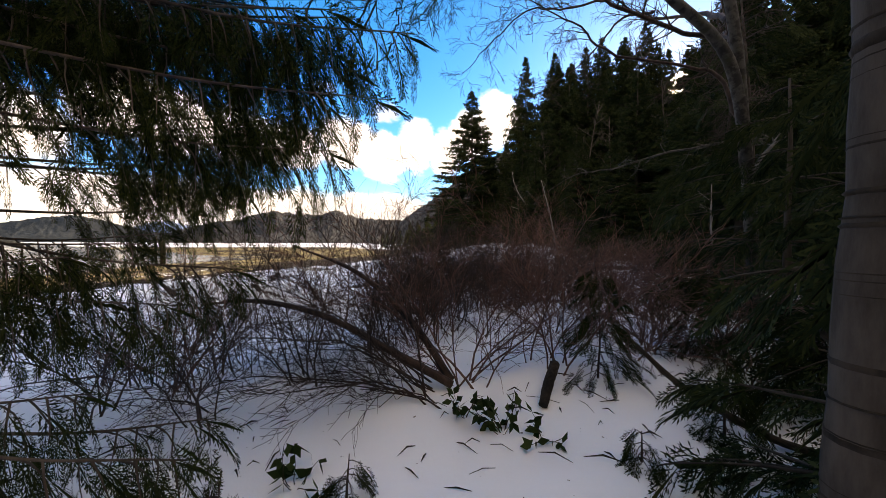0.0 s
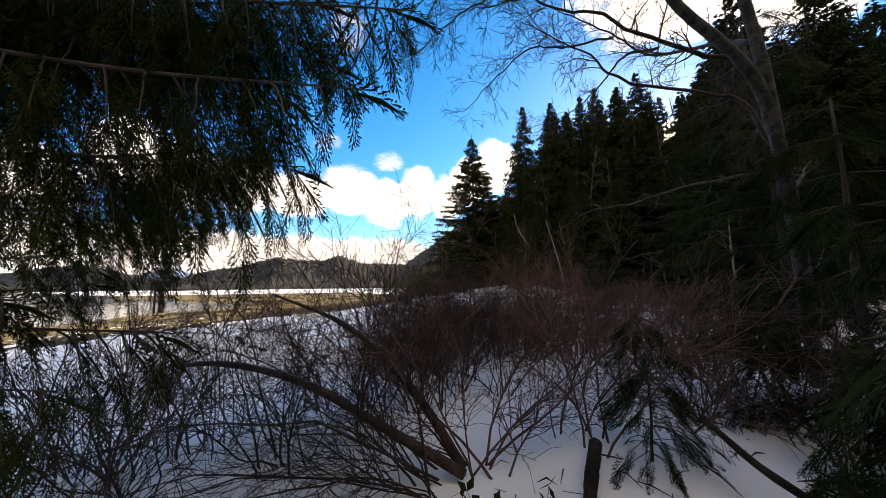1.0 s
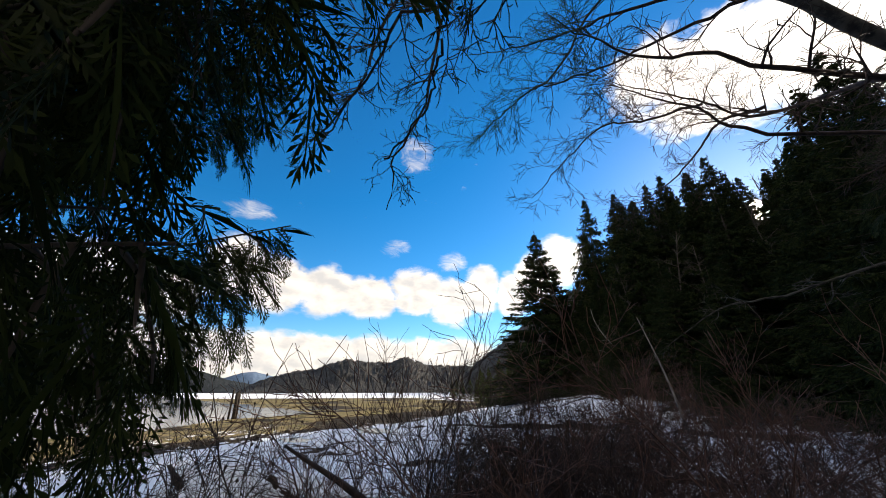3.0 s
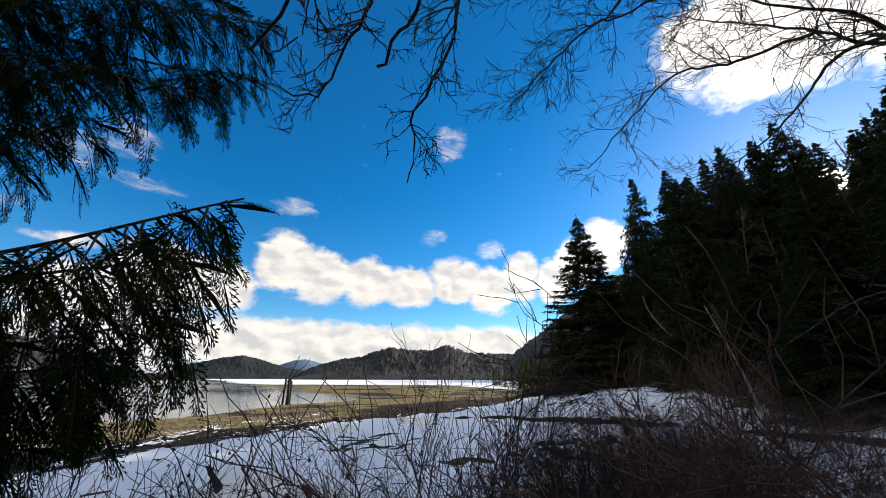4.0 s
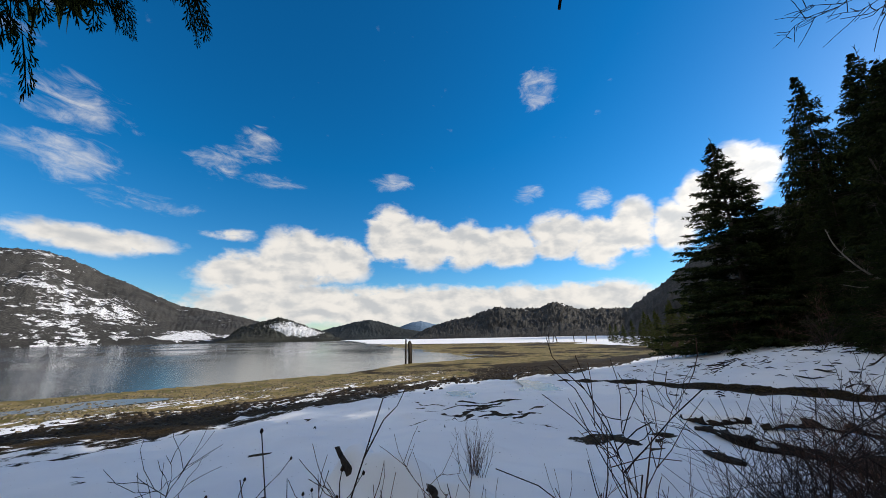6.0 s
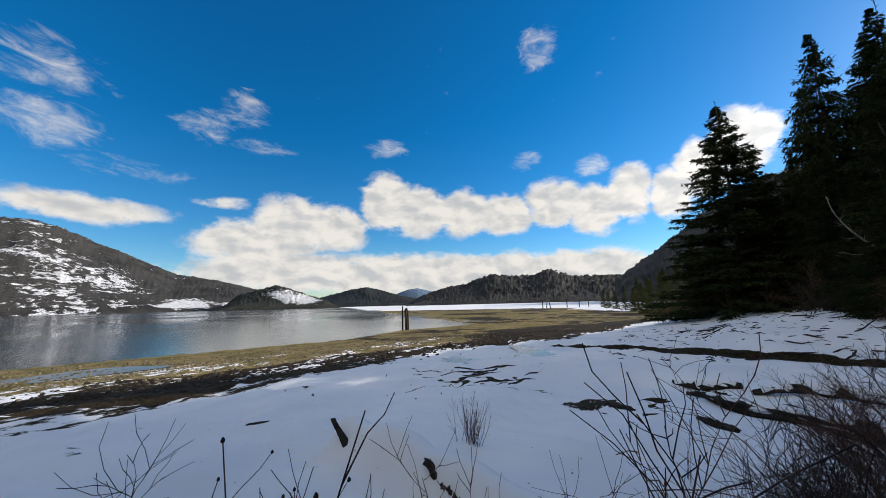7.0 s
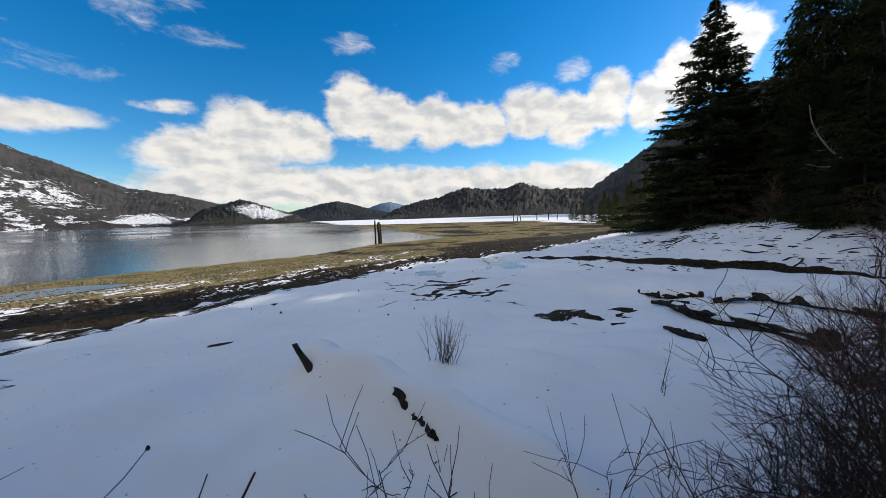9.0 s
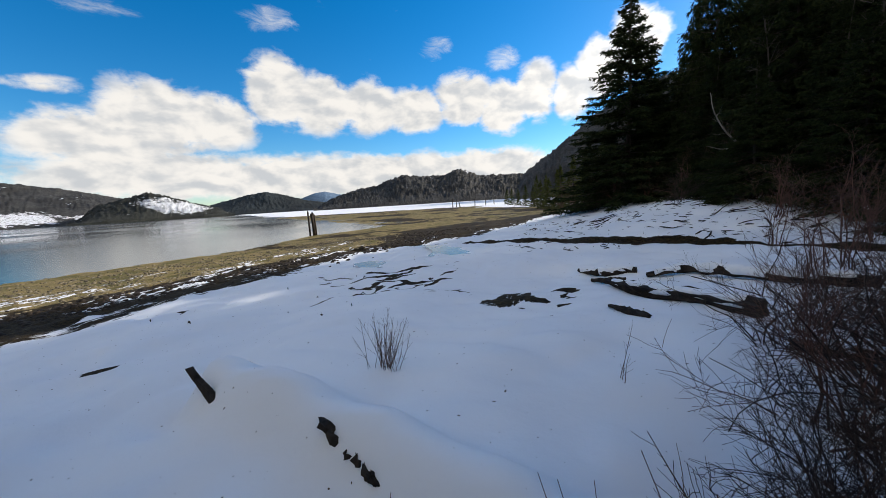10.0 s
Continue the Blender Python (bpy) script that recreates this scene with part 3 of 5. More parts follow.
# ---- conifers ----
def conifer(seed, height, reach, mat, droop=0.35, dense=1.0, ragged=0.25, skirt=0.3, hang=0.0, leaf=1.0, limbs=True):
    """Trunk and crown meshes of a conifer: whorls of boughs, each with needled side shoots."""
    rng = np.random.default_rng(seed)
    trunk = Soup()
    line = wander(rng, (0, 0, -0.3), (0, 0, 1), height + 0.2, 9, 0.012)
    trunk.tube(line, np.linspace(height * 0.013, 0.012, len(line)), 8)
    Q, D, L, W = [], [], [], []

    def blades(q, d, ln, w):
        Q.append(q), D.append(d), L.append(ln), W.append(w)

    z = skirt
    while z < height - 0.1:
        f = z / height
        for _ in range(int(rng.integers(7, 11))):
            a = rng.uniform(0, 2 * math.pi)
            ln = (reach * (1 - f) ** 0.95 + 0.05) * rng.uniform(1 - ragged * 1.3, 1 + ragged * 0.5)
            k = max(3, int(ln / 0.25))
            t = np.linspace(0, 1, k + 1)
            rise = rng.uniform(0.1, 0.75) * max(f - 0.25, 0.0)
            dz = ln * (rise * t - droop * t ** 1.4 + 0.55 * droop * t ** 3)
            c, s = math.cos(a), math.sin(a)
            z0 = max(z + rng.uniform(-0.2, 0.2), 0.1)
            pts = np.stack([c * ln * t, s * ln * t, z0 + dz], 1)
            if ln > 0.6 and limbs:
                wood = pts[::2] if k > 4 else pts
                trunk.tube(wood, np.linspace(0.010 + 0.008 * ln, 0.005, len(wood)), 3)
            # side shoots, alternating along the bough
            m = max(5, int(ln / 0.11 * dense))
            u = np.sort(rng.uniform(0.12, 1.0, m))
            q = np.stack([np.interp(u, t, pts[:, i]) for i in range(3)], 1)
            side = np.where(np.arange(m) % 2, 1.0, -1.0)
            ang = a + side * rng.uniform(0.5, 1.15, m) * (1 - 0.35 * u)
            sl = (0.05 + min(0.11, 0.1 * ln) + 0.30 * ln * np.minimum(u + 0.2, 1.25 - u)) * rng.uniform(0.6, 1.15, m)
            sl = np.minimum(sl, 0.85)
            dn = -(0.12 + hang * rng.uniform(0.3, 1.3, m)) - rng.uniform(0, 0.25, m)
            d = np.stack([np.cos(ang), np.sin(ang), dn], 1)
            d /= np.linalg.norm(d, axis=1)[:, None]
            blades(q, d, sl, np.full(m, 0.028))
            for j in range(int(7 / leaf)):
                g = rng.uniform(0.1, 0.95, m)
                n = d + rng.normal(0, 0.55, (m, 3)) + np.array((0, 0, -0.25 * hang - 0.05))
                n /= np.linalg.norm(n, axis=1)[:, None]
                blades(q + d * (sl * g)[:, None], n, rng.uniform(0.12, 0.27, m) * min(1.0, 0.45 + 0.5 * ln) * leaf ** 0.5, rng.uniform(0.024, 0.044, m) * leaf)
            blades(pts[1:], np.gradient(pts, axis=0)[1:] / (ln / k), np.full(k, min(0.22, 0.06 + 0.2 * ln)), np.full(k, 0.02))
        z += rng.uniform(0.20, 0.34) * (1.15 - 0.45 * f)
    tip = np.repeat(np.array([[line[-1][0], line[-1][1], height - 0.35]]), 9, 0)
    tip[:, 2] += np.linspace(0, 0.5, 9)
    blades(tip, np.stack([rng.normal(0, 0.5, 9), rng.normal(0, 0.5, 9), np.full(9, 1.0)], 1), np.full(9, 0.22), np.full(9, 0.02))
    q, d, ln, w = np.concatenate(Q), np.concatenate(D), np.concatenate(L), np.concatenate(W)
    c = np.cross(d, rng.normal(0, 1, d.shape))
    c *= (w / (np.linalg.norm(c, axis=1) + 1e-9))[:, None]
    V = np.stack([q - c, q + c, q + d * ln[:, None]], 1).reshape(-1, 3)
    return trunk.mesh("trunk", SPRUCE_BARK), tri_mesh("crown", V, np.arange(len(V)).reshape(-1, 3), mat)


def plant_conifer(meshes, x, y, label, group):
    t = thing("conifer", (x, y, gz(x, y) - 0.05), label, "tree", group)
    part("trunk", meshes[0], t)
    part("crown", meshes[1], t)
    return t


SPRUCE_LABEL = "dark spruce with drooping boughs at the forest edge"
variants = [conifer(101, 14.0, 4.5, SPRUCE_LEAF, 0.22, 1.2, 0.24, 0.2, 0.05), conifer(102, 17.0, 4.5, SPRUCE_LEAF, 0.34, 0.8, 0.35, 0.4, 1.3),
            conifer(103, 17.5, 4.7, SPRUCE_LEAF, 0.30, 1.0, 0.30, 0.3, 0.4), conifer(104, 13.0, 4.4, SPRUCE_LEAF, 0.36, 1.2, 0.2, 0.15, 0.4)]
first = [plant_conifer(variants[0], 4.0, 33.9, "slender spruce standing at the open edge of the forest", "shore forest"),
         plant_conifer(variants[1], 8.9, 33.0, "tall ragged spruce with hanging boughs", "shore forest"),
         plant_conifer(variants[2], 11.8, 33.5, SPRUCE_LABEL, "shore forest"),
         plant_conifer(variants[3], 9.6, 26.5, "dense dark conifer with boughs to the ground", "shore forest")]
first[0].scale = (1.2, 1.2, 1.04)
# kind, x, y, size
FOREST = [(2, 24.6, 31.4, 0.98), (3, 5.4, 33.0, 0.42), (3, 6.8, 31.4, 0.5), (3, 8.2, 30.4, 0.5), (3, 7.4, 26.6, 0.45), (3, 3.0, 36.4, 0.5), (3, 7.0, 23.2, 0.42), (3, 8.6, 20.4, 0.5), (3, 8.9, 17.4, 0.45), (3, 10.6, 14.4, 0.55), (0, 1.7, 37.5, 0.42), (2, 13.6, 31.0, 0.93), (3, 17.6, 29.6, 1.0), (2, 22.0, 35.5, 0.92), (3, 20.6, 27.0, 1.02), (3, 9.2, 22.8, 0.55), (3, 11.4, 19.6, 0.75), (0, 6.6, 37.5, 0.62), (2, 16.2, 33.5, 1.04), (2, 19.4, 31.8, 1.05), (1, 25.5, 31.5, 1.05), (2, 14.0, 35.0, 0.97),
          (3, 13.2, 24.4, 1.0), (3, 11.5, 29.0, 0.95), (3, 15.8, 26.5, 0.9), (3, 18.4, 22.0, 0.94), (3, 12.9, 15.4, 0.93), (3, 15.4, 14.0, 0.95),
          (3, 17.8, 17.6, 0.95), (3, 20.0, 12.0, 1.0), (2, 22.5, 25.0, 0.72), (3, 21.5, 16.5, 1.0), (3, 19.0, 8.0, 1.0), (3, 23.5, 9.0, 1.1), (2, 24.5, 20.0, 0.85),
          (2, 30.0, 26.0, 1.05), (2, 27.0, 36.0, 1.05), (2, 21.5, 38.0, 1.02), (2, 16.0, 40.0, 1.1), (1, 10.5, 41.0, 1.0),
          (3, 7.6, 29.6, 0.62), (0, 12.0, 47.0, 0.95), (3, 24.0, 3.5, 1.05), (3, 22.0, -3.0, 1.1),
          (2, -6.0, -10.0, 0.8), (3, -12.0, -6.0, 0.9), (3, 3.0, -9.0, 0.9),
          # unseen trees beside and behind the view, added to darken the near plants
          (3, 8.5, -5.0, 1.0), (3, 13.0, 3.0, 1.05), (2, -1.5, -11.5, 0.9), (2, 8.0, -12.0, 1.0),
          (2, 14.5, 37.0, 1.0), (2, 18.0, 36.0, 1.05), (2, 24.0, 28.0, 0.98), (2, 26.5, 27.0, 1.0), (2, 28.5, 31.0, 1.1), (2, 16.8, 30.5, 0.95), (2, 12.5, 36.5, 1.0),
          # the last two stand unseen behind the view, added to shade the cedar
          (3, 14.2, 28.6, 1.0), (3, 12.2, 27.0, 0.95), (3, 16.6, 22.8, 0.9), (3, 14.6, 18.4, 0.9), (2, 28.0, 23.0, 0.95), (3, 23.5, 21.0, 1.05), (3, 6.0, 35.5, 0.7), (3, 7.6, 34.6, 0.75), (2, 20.6, 32.0, 0.95), (1, 21.2, 31.4, 0.93), (3, -6.8, -3.2, 1.0), (2, -3.4, -7.0, 1.0)]
rng = np.random.default_rng(5)
for kind, x, y, size in FOREST:
    m = pose(x, y, gz(x, y) - 0.05, 0, 0, rng.uniform(0, 360)) @ Matrix.Diagonal((size * rng.uniform(0.95, 1.1), size, size, 1))
    c = copy_thing(first[kind], m)
    c.matrix_basis = m
    tagged(c, SPRUCE_LABEL if kind != 1 else "tall ragged spruce with hanging boughs")

# young trees along the far shore, in the sun
young = conifer(110, 7.0, 1.7, YOUNG_LEAF, 0.1, 0.8, 0.4)
sapling_tree = thing("young_conifer", (-0.5, 62, gz(-0.5, 62)), "yellow-green young conifer beyond the forest edge", "tree", "young trees")
part("trunk", young[0], sapling_tree), part("crown", young[1], sapling_tree)
for x, y, size in ((1.2, 58, 1.05), (2.6, 54, 0.8), (-2.4, 70, 0.85), (-4.5, 84, 0.9), (-7, 98, 0.8), (-10, 110, 0.9), (-13.5, 122, 0.8), (-17, 134, 0.85), (0.8, 66, 0.8),
                   (3.0, 62, 1.1), (-1.0, 78, 1.1), (-3.6, 92, 1.1), (-6.5, 106, 1.2), (-21, 150, 0.9), (4.2, 50, 0.7)):
    m = pose(x, y, gz(x, y) - 0.05, 0, 0, x * 77) @ Matrix.Diagonal((size, size, size, 1))
    copy_thing(sapling_tree, m).matrix_basis = m

# ---- the overhanging cedar ----
def cedar_spray():
    """One flat cedar frond along +x, in the xy plane."""
    V, T = [], []

    def blade(p, d, ln, w):
        p, d = np.array(p), unit(d)
        s = np.array((-d[1], d[0], 0)) * w
        i = len(V)
        V.extend([p - s * 0.7, p + d * ln * 0.6 - s, p + d * ln, p + d * ln * 0.6 + s])
        T.extend([(i, i + 1, i + 2), (i, i + 2, i + 3)])

    rng = np.random.default_rng(14)
    blade((0, 0, 0), (1, 0, 0), 0.29, 0.0038)
    for k in range(7):
        x = 0.015 + 0.036 * k
        for side in (-1, 1):
            a = side * radians(40 - 2 * k + rng.normal(0, 5))
            ln = (0.135 - 0.012 * k) * rng.uniform(0.6, 1.12)
            d = (math.cos(a), math.sin(a), rng.normal(0, 0.12))
            blade((x + (0.016 if side > 0 else 0), 0, 0), d, ln, 0.0040)
            for j in range(2):
                f = 0.28 + 0.32 * j
                for s2 in (-1, 1):
                    b = a + s2 * radians(33)
                    blade((x + d[0] * ln * f, d[1] * ln * f, 0), (math.cos(b), math.sin(b), 0.2 * s2), 0.040 * (1.25 - 0.8 * f) * rng.uniform(0.7, 1.3), 0.0040)
    return np.array(V), np.array(T)


SPRAY_V, SPRAY_T = cedar_spray()


def sprays(rng, spots, mat=CEDAR_LEAF):
    """Fronds at the spots: place, direction, size."""
    V, T = [], []
    for i, (p, d, size) in enumerate(spots):
        d = unit(d)
        up = unit(np.cross(d, rng.normal(0, 1, 3)))
        side = np.cross(up, d)
        v = SPRAY_V * size
        bend = -1.4 * (SPRAY_V[:, 0] ** 2) * size
        w = v[:, :1] * d + v[:, 1:2] * side + v[:, 2:] * up
        w[:, 2] += bend
        V.append(w + p)
        T.append(SPRAY_T + i * len(SPRAY_V))
    return tri_mesh("foliage", np.concatenate(V), np.concatenate(T), mat)


# tips of the low boughs: those hanging over the path, and those reaching out to the shore
CURTAIN = [(0.34, 2.71, 3.15), (0.25, 2.66, 2.88), (0.13, 2.76, 3.03), (0.02, 2.81, 2.73), (-0.2, 2.92, 2.85), (-0.42, 2.92, 2.24), (-0.64, 2.82, 2.1),
           (-0.94, 2.83, 2.12), (-0.25, 2.83, 3.21), (0.05, 2.72, 3.24), (-0.78, 2.85, 3.3), (-0.97, 2.73, 2.3),
           (-0.78, 2.83, 2.35), (-0.31, 2.41, 1.72), (-0.7, 2.52, 1.87), (-0.41, 2.71, 1.69), (-0.42, 2.88, 3.35),
           (-0.29, 2.98, 3.17), (-0.26, 3.12, 2.97), (-1.1, 3.4, 2.41), (-0.14, 2.83, 3.3), (0.02, 2.84, 3.15), (0.08, 2.83, 3.28),
           (-0.3, 2.6, 3.6), (-0.7, 2.6, 3.75), (-1.2, 2.8, 3.9), (0.1, 2.5, 3.9), (-0.3, 2.75, 4), (-0.75, 2.9, 4.15), (-0.1, 2.3, 4.25), (-0.5, 2.5, 4.5)]
REACHING = [(-0.40, 3.57, 3.16), (-0.57, 3.63, 3.05), (-0.72, 3.73, 2.92), (-0.86, 3.67, 2.80), (-0.95, 3.64, 2.62), (-1.02, 3.56, 2.86)]
HIGH = [(-0.80, 3.82, 4.22), (-0.99, 3.93, 4.10), (-1.01, 3.76, 3.84), (-1.18, 3.63, 3.62), (-1.22, 3.63, 4.12), (-1.31, 3.52, 3.80), (-1.50, 3.45, 4.08), (-1.42, 3.51, 3.56), (-0.96, 3.75, 4.32)]


def cedar():
    rng = np.random.default_rng(21)
    tx, ty = -3.1, 2.6
    base = gz(tx, ty)
    tree = thing("cedar", (0, 0, 0), "old cedar with low hanging scale-leaved branches", "tree")
    s = Soup()
    s.tube(curve_points([(tx, ty, base - 0.2), (tx + 0.05, ty, base + 3), (tx, ty + 0.1, base + 8), (tx, ty, base + 13)], 12), np.linspace(0.30, 0.06, 12), 12)
    part("trunk", s.mesh("trunk", CEDAR_BARK), tree)
    # the upper crown, over the heads of the low boughs
    top = conifer(23, 14.0, 3.0, CEDAR_LEAF, 0.45, 0.35, 0.3, 5.6, 0.9, 2.0, False)[1]
    part("crown", top, tree).location = (tx, ty, base)

    def bough(tip, lift, every, reach, fall, leafy, gap, size):
        b = np.array(tip)
        a = np.array((tx, ty, b[2] + lift))
        mid1 = a + (b - a) * 0.4 + np.array((rng.normal(0, 0.08), rng.normal(0, 0.06), -0.08))
        mid2 = a + (b - a) * 0.75 + np.array((rng.normal(0, 0.06), rng.normal(0, 0.04), -0.10))
        line = curve_points([a, mid1, mid2, b], 20)
        s = Soup()
        s.tube(line, np.linspace(0.013, 0.0024, len(line)), 5)
        along_len = np.linalg.norm(np.diff(line, axis=0), axis=1).sum()
        spots = [(b - (b - line[-2]) * 0.6, b - line[-3], 0.55)]
        k, dist = 0, 0.05
        while dist < min(leafy, along_len * 0.9):
            f = 1 - dist / along_len
            i = min(int(f * 19), 18)
            p = line[i] + (line[i + 1] - line[i]) * (f * 19 - i)
            along = unit(line[i + 1] - line[i])
            side = unit(np.array((-along[1], along[0], 0))) * (1 if k % 2 else -1)
            tl = reach * min(0.35 + dist * 2.2, 1.0) * rng.uniform(0.55, 1.15)
            way = along * rng.uniform(0.5, 0.9) + side * rng.uniform(0.4, 0.9) + np.array((0, 0, -fall * rng.uniform(0.2, 1.0)))
            sub = wander(rng, p, way, tl, 5, 0.10, 0.10 + 0.22 * fall)
            k += 1
            dist += every * rng.uniform(0.6, 1.4)
            if min(off_walk(q) for q in sub) < gap:
                continue
            s.tube(sub, np.linspace(0.0042, 0.0014, 6), 3)
            d = unit(sub[-1] - sub[0])
            flat = unit(np.cross(d, rng.normal(0, 0.35, 3) + np.array((0, 0, 1.0))))
            n = max(3, int(tl / 0.045))
            for q in range(n):
                g = 0.15 + 0.85 * q / (n - 1)
                j = min(int(g * 5), 4)
                at = sub[j] + (sub[j + 1] - sub[j]) * (g * 5 - j)
                w = unit(sub[j + 1] - sub[j]) * 0.9 + flat * (0.0 if q == n - 1 else (0.75 if q % 2 else -0.75)) + np.array((0, 0, -fall * rng.uniform(0.1, 0.5)))
                spots.append((at, w, size * rng.uniform(0.55, 1.0) * (1.1 - 0.35 * g)))
        spots = [q for q in spots if off_walk(q[0] + unit(q[1]) * 0.2 * q[2]) > gap]
        br = part("branch", s.mesh("branch", CEDAR_BARK), tree)
        if spots:
            part("foliage", sprays(rng, spots), br, "hanging dark green sprays")

    for tip in CURTAIN:
        bough(tip, rng.uniform(0.2, 0.7), 0.085 if tip[2] < 2.7 else 0.068, 0.25, 1.2, 1.8, 0.20, 0.58)
    for tip in REACHING[1:]:
        bough(tip, rng.uniform(-0.1, 0.2), 0.058, 0.27, 0.85, 1.0, 0.28, 0.60)
    # the long bough whose bare tip turns up
    bough(REACHING[0], -0.30, 0.034, 0.22, 0.8, 1.2, 0.26, 0.55)
    for tip in HIGH:
        bough(tip, rng.uniform(0.3, 0.7), 0.046, 0.26, 0.6, 1.3, 0.35, 0.60)


cedar()

# ---- the leaning alder and other near trunks ----
def alder():
    rng = np.random.default_rng(33)
    tree = thing("alder", (0, 0, 0), "bare leaning alder with mottled grey bark", "tree")
    base = (3.95, 5.05, gz(3.95, 5.05) - 0.1)
    t1 = curve_points([base, (3.5, 4.66, 2.8), (3.15, 4.42, 3.7), (2.85, 4.30, 4.10), (2.24, 4.07, 4.32), (1.97, 3.99, 4.51), (1.65, 3.95, 4.64), (1.26, 3.85, 4.85), (0.7, 3.82, 5.1)], 26)
    t2 = curve_points([(3.4, 4.6, 3.1), (3.1, 4.38, 4.05), (2.82, 4.23, 4.72), (2.65, 4.14, 5.10), (2.59, 4.09, 5.91), (2.4, 4.1, 7.2)], 16)
    for pts, r0, r1 in ((t1, 0.062, 0.012), (t2, 0.052, 0.022)):
        s = Soup()
        s.tube(pts, np.linspace(r0, r1, len(pts)), 10)
        part("trunk", s.mesh("trunk", ALDER_BARK), tree)

    def over_path(line):
        return not any(p[1] > 4.3 and p[2] < 3.35 + (p[1] - 3.95) and p[0] < 0.45 for p in line)

    def short_reach(line):
        return not any(p[1] > 4.66 or off_walk(p) < 0.5 for p in line)

    # centre line, thickness, length of the side twigs
    limbs = [([(2.85, 4.30, 4.12), (2.55, 4.33, 4.18), (2.09, 4.31, 4.34), (1.69, 4.25, 4.47), (1.38, 4.25, 4.51), (1.00, 4.14, 4.63), (0.77, 4.05, 4.76)], 0.022, 0.5, over_path),
             ([(3.3, 4.55, 3.5), (3.19, 4.71, 4.02), (2.91, 4.75, 4.11), (2.12, 4.71, 4.21), (1.84, 4.68, 4.42), (1.49, 4.59, 4.52), (1.19, 4.51, 4.60)], 0.022, 0.55, over_path),
             ([(1.97, 3.99, 4.51), (1.5, 3.4, 4.3), (1.00, 3.04, 3.89), (0.70, 3.07, 3.62), (0.52, 3.10, 3.62), (0.36, 3.14, 3.61), (0.24, 3.18, 3.62), (0.09, 3.21, 3.63), (-0.04, 3.30, 3.51), (-0.26, 3.39, 3.38)], 0.011, 0.26, short_reach),
             ([(0.24, 3.18, 3.62), (0.21, 3.27, 3.52), (0.13, 3.37, 3.41), (-0.01, 3.45, 3.32)], 0.005, 0.2, short_reach),
             ([(0.7, 3.82, 5.1), (0.3, 3.95, 5.1), (0.10, 4.02, 4.92), (0.01, 4.11, 4.47), (-0.03, 4.14, 4.29), (-0.16, 4.18, 4.03), (-0.25, 4.21, 3.90), (-0.25, 4.28, 3.77), (-0.31, 4.32, 3.63)], 0.013, 0.30, short_reach),
             ([(0.7, 3.82, 5.1), (0.2, 3.75, 5.0), (-0.20, 3.81, 4.66), (-0.34, 3.91, 4.32), (-0.42, 3.93, 4.20), (-0.53, 3.96, 4.05), (-0.62, 3.98, 3.92), (-0.79, 3.91, 3.97)], 0.012, 0.28, short_reach),
             ([(3.0, 4.32, 4.3), (3.45, 5.3, 5.0), (3.36, 6.17, 5.53), (2.89, 6.08, 5.72), (2.23, 5.93, 5.89), (1.72, 5.83, 6.03)], 0.028, 0.7, over_path),
             ([(3.40, 6.0, 5.5), (3.11, 6.30, 5.59), (2.84, 6.46, 5.27), (2.39, 6.60, 4.88), (1.76, 6.61, 4.66)], 0.020, 0.6, over_path),
             ([(2.84, 6.07, 5.70), (2.19, 6.05, 5.54), (1.67, 5.94, 5.44), (1.17, 5.97, 5.00), (0.78, 6.01, 4.60)], 0.016, 0.6, over_path),
             ([(2.59, 4.09, 5.91), (2.0, 4.5, 6.2), (1.44, 4.96, 6.06), (1.05, 5.09, 5.46), (0.69, 5.09, 5.18), (0.42, 5.11, 4.94), (0.15, 5.12, 4.69)], 0.016, 0.55, over_path),
             ([(2.65, 4.14, 5.10), (2.2, 4.6, 5.3), (1.6, 4.9, 5.3), (1.0, 5.0, 5.2), (0.6, 4.9, 5.05)], 0.018, 0.55, over_path),
             ([(1.65, 3.95, 4.64), (1.2, 4.3, 5.0), (0.7, 4.5, 5.1), (0.2, 4.5, 5.1)], 0.012, 0.5, over_path),
             ([(3.1, 4.38, 4.05), (3.5, 5.0, 4.6), (4.2, 5.8, 5.0), (4.9, 6.6, 5.0)], 0.022, 0.6, over_path),
             ([(3.3, 4.5, 3.5), (3.9, 5.2, 4.0), (4.5, 6.0, 4.2), (5.2, 6.9, 4.1)], 0.022, 0.6, over_path),
             ([(3.6, 4.75, 2.7), (4.2, 5.3, 3.3), (4.63, 5.60, 3.68), (3.58, 5.74, 3.56), (2.83, 5.88, 3.37), (2.32, 6.00, 3.28), (1.78, 6.15, 2.92)], 0.026, 0.35, over_path)]
    for pts, r, tw, keep in limbs:
        n = 26
        line = curve_points(pts, n)
        line[1:-1] += rng.normal(0, 0.008, (n - 2, 3))
        rr = np.linspace(r, 0.003, n)
        s = Soup()
        s.tube(line, rr, 6)
        twigs_on(rng, s, line, rr, 3, tw, 0.125 if keep is over_path else 0.085, 0.75, 0.03, keep, 3, 0.0021, 0.2, 0.0)
        pale = r == 0.026
        part("branch", s.mesh("branch", ALDER_BARK if pale else TWIG), tree, "pale lichen-spotted low branch" if pale else "")


alder()


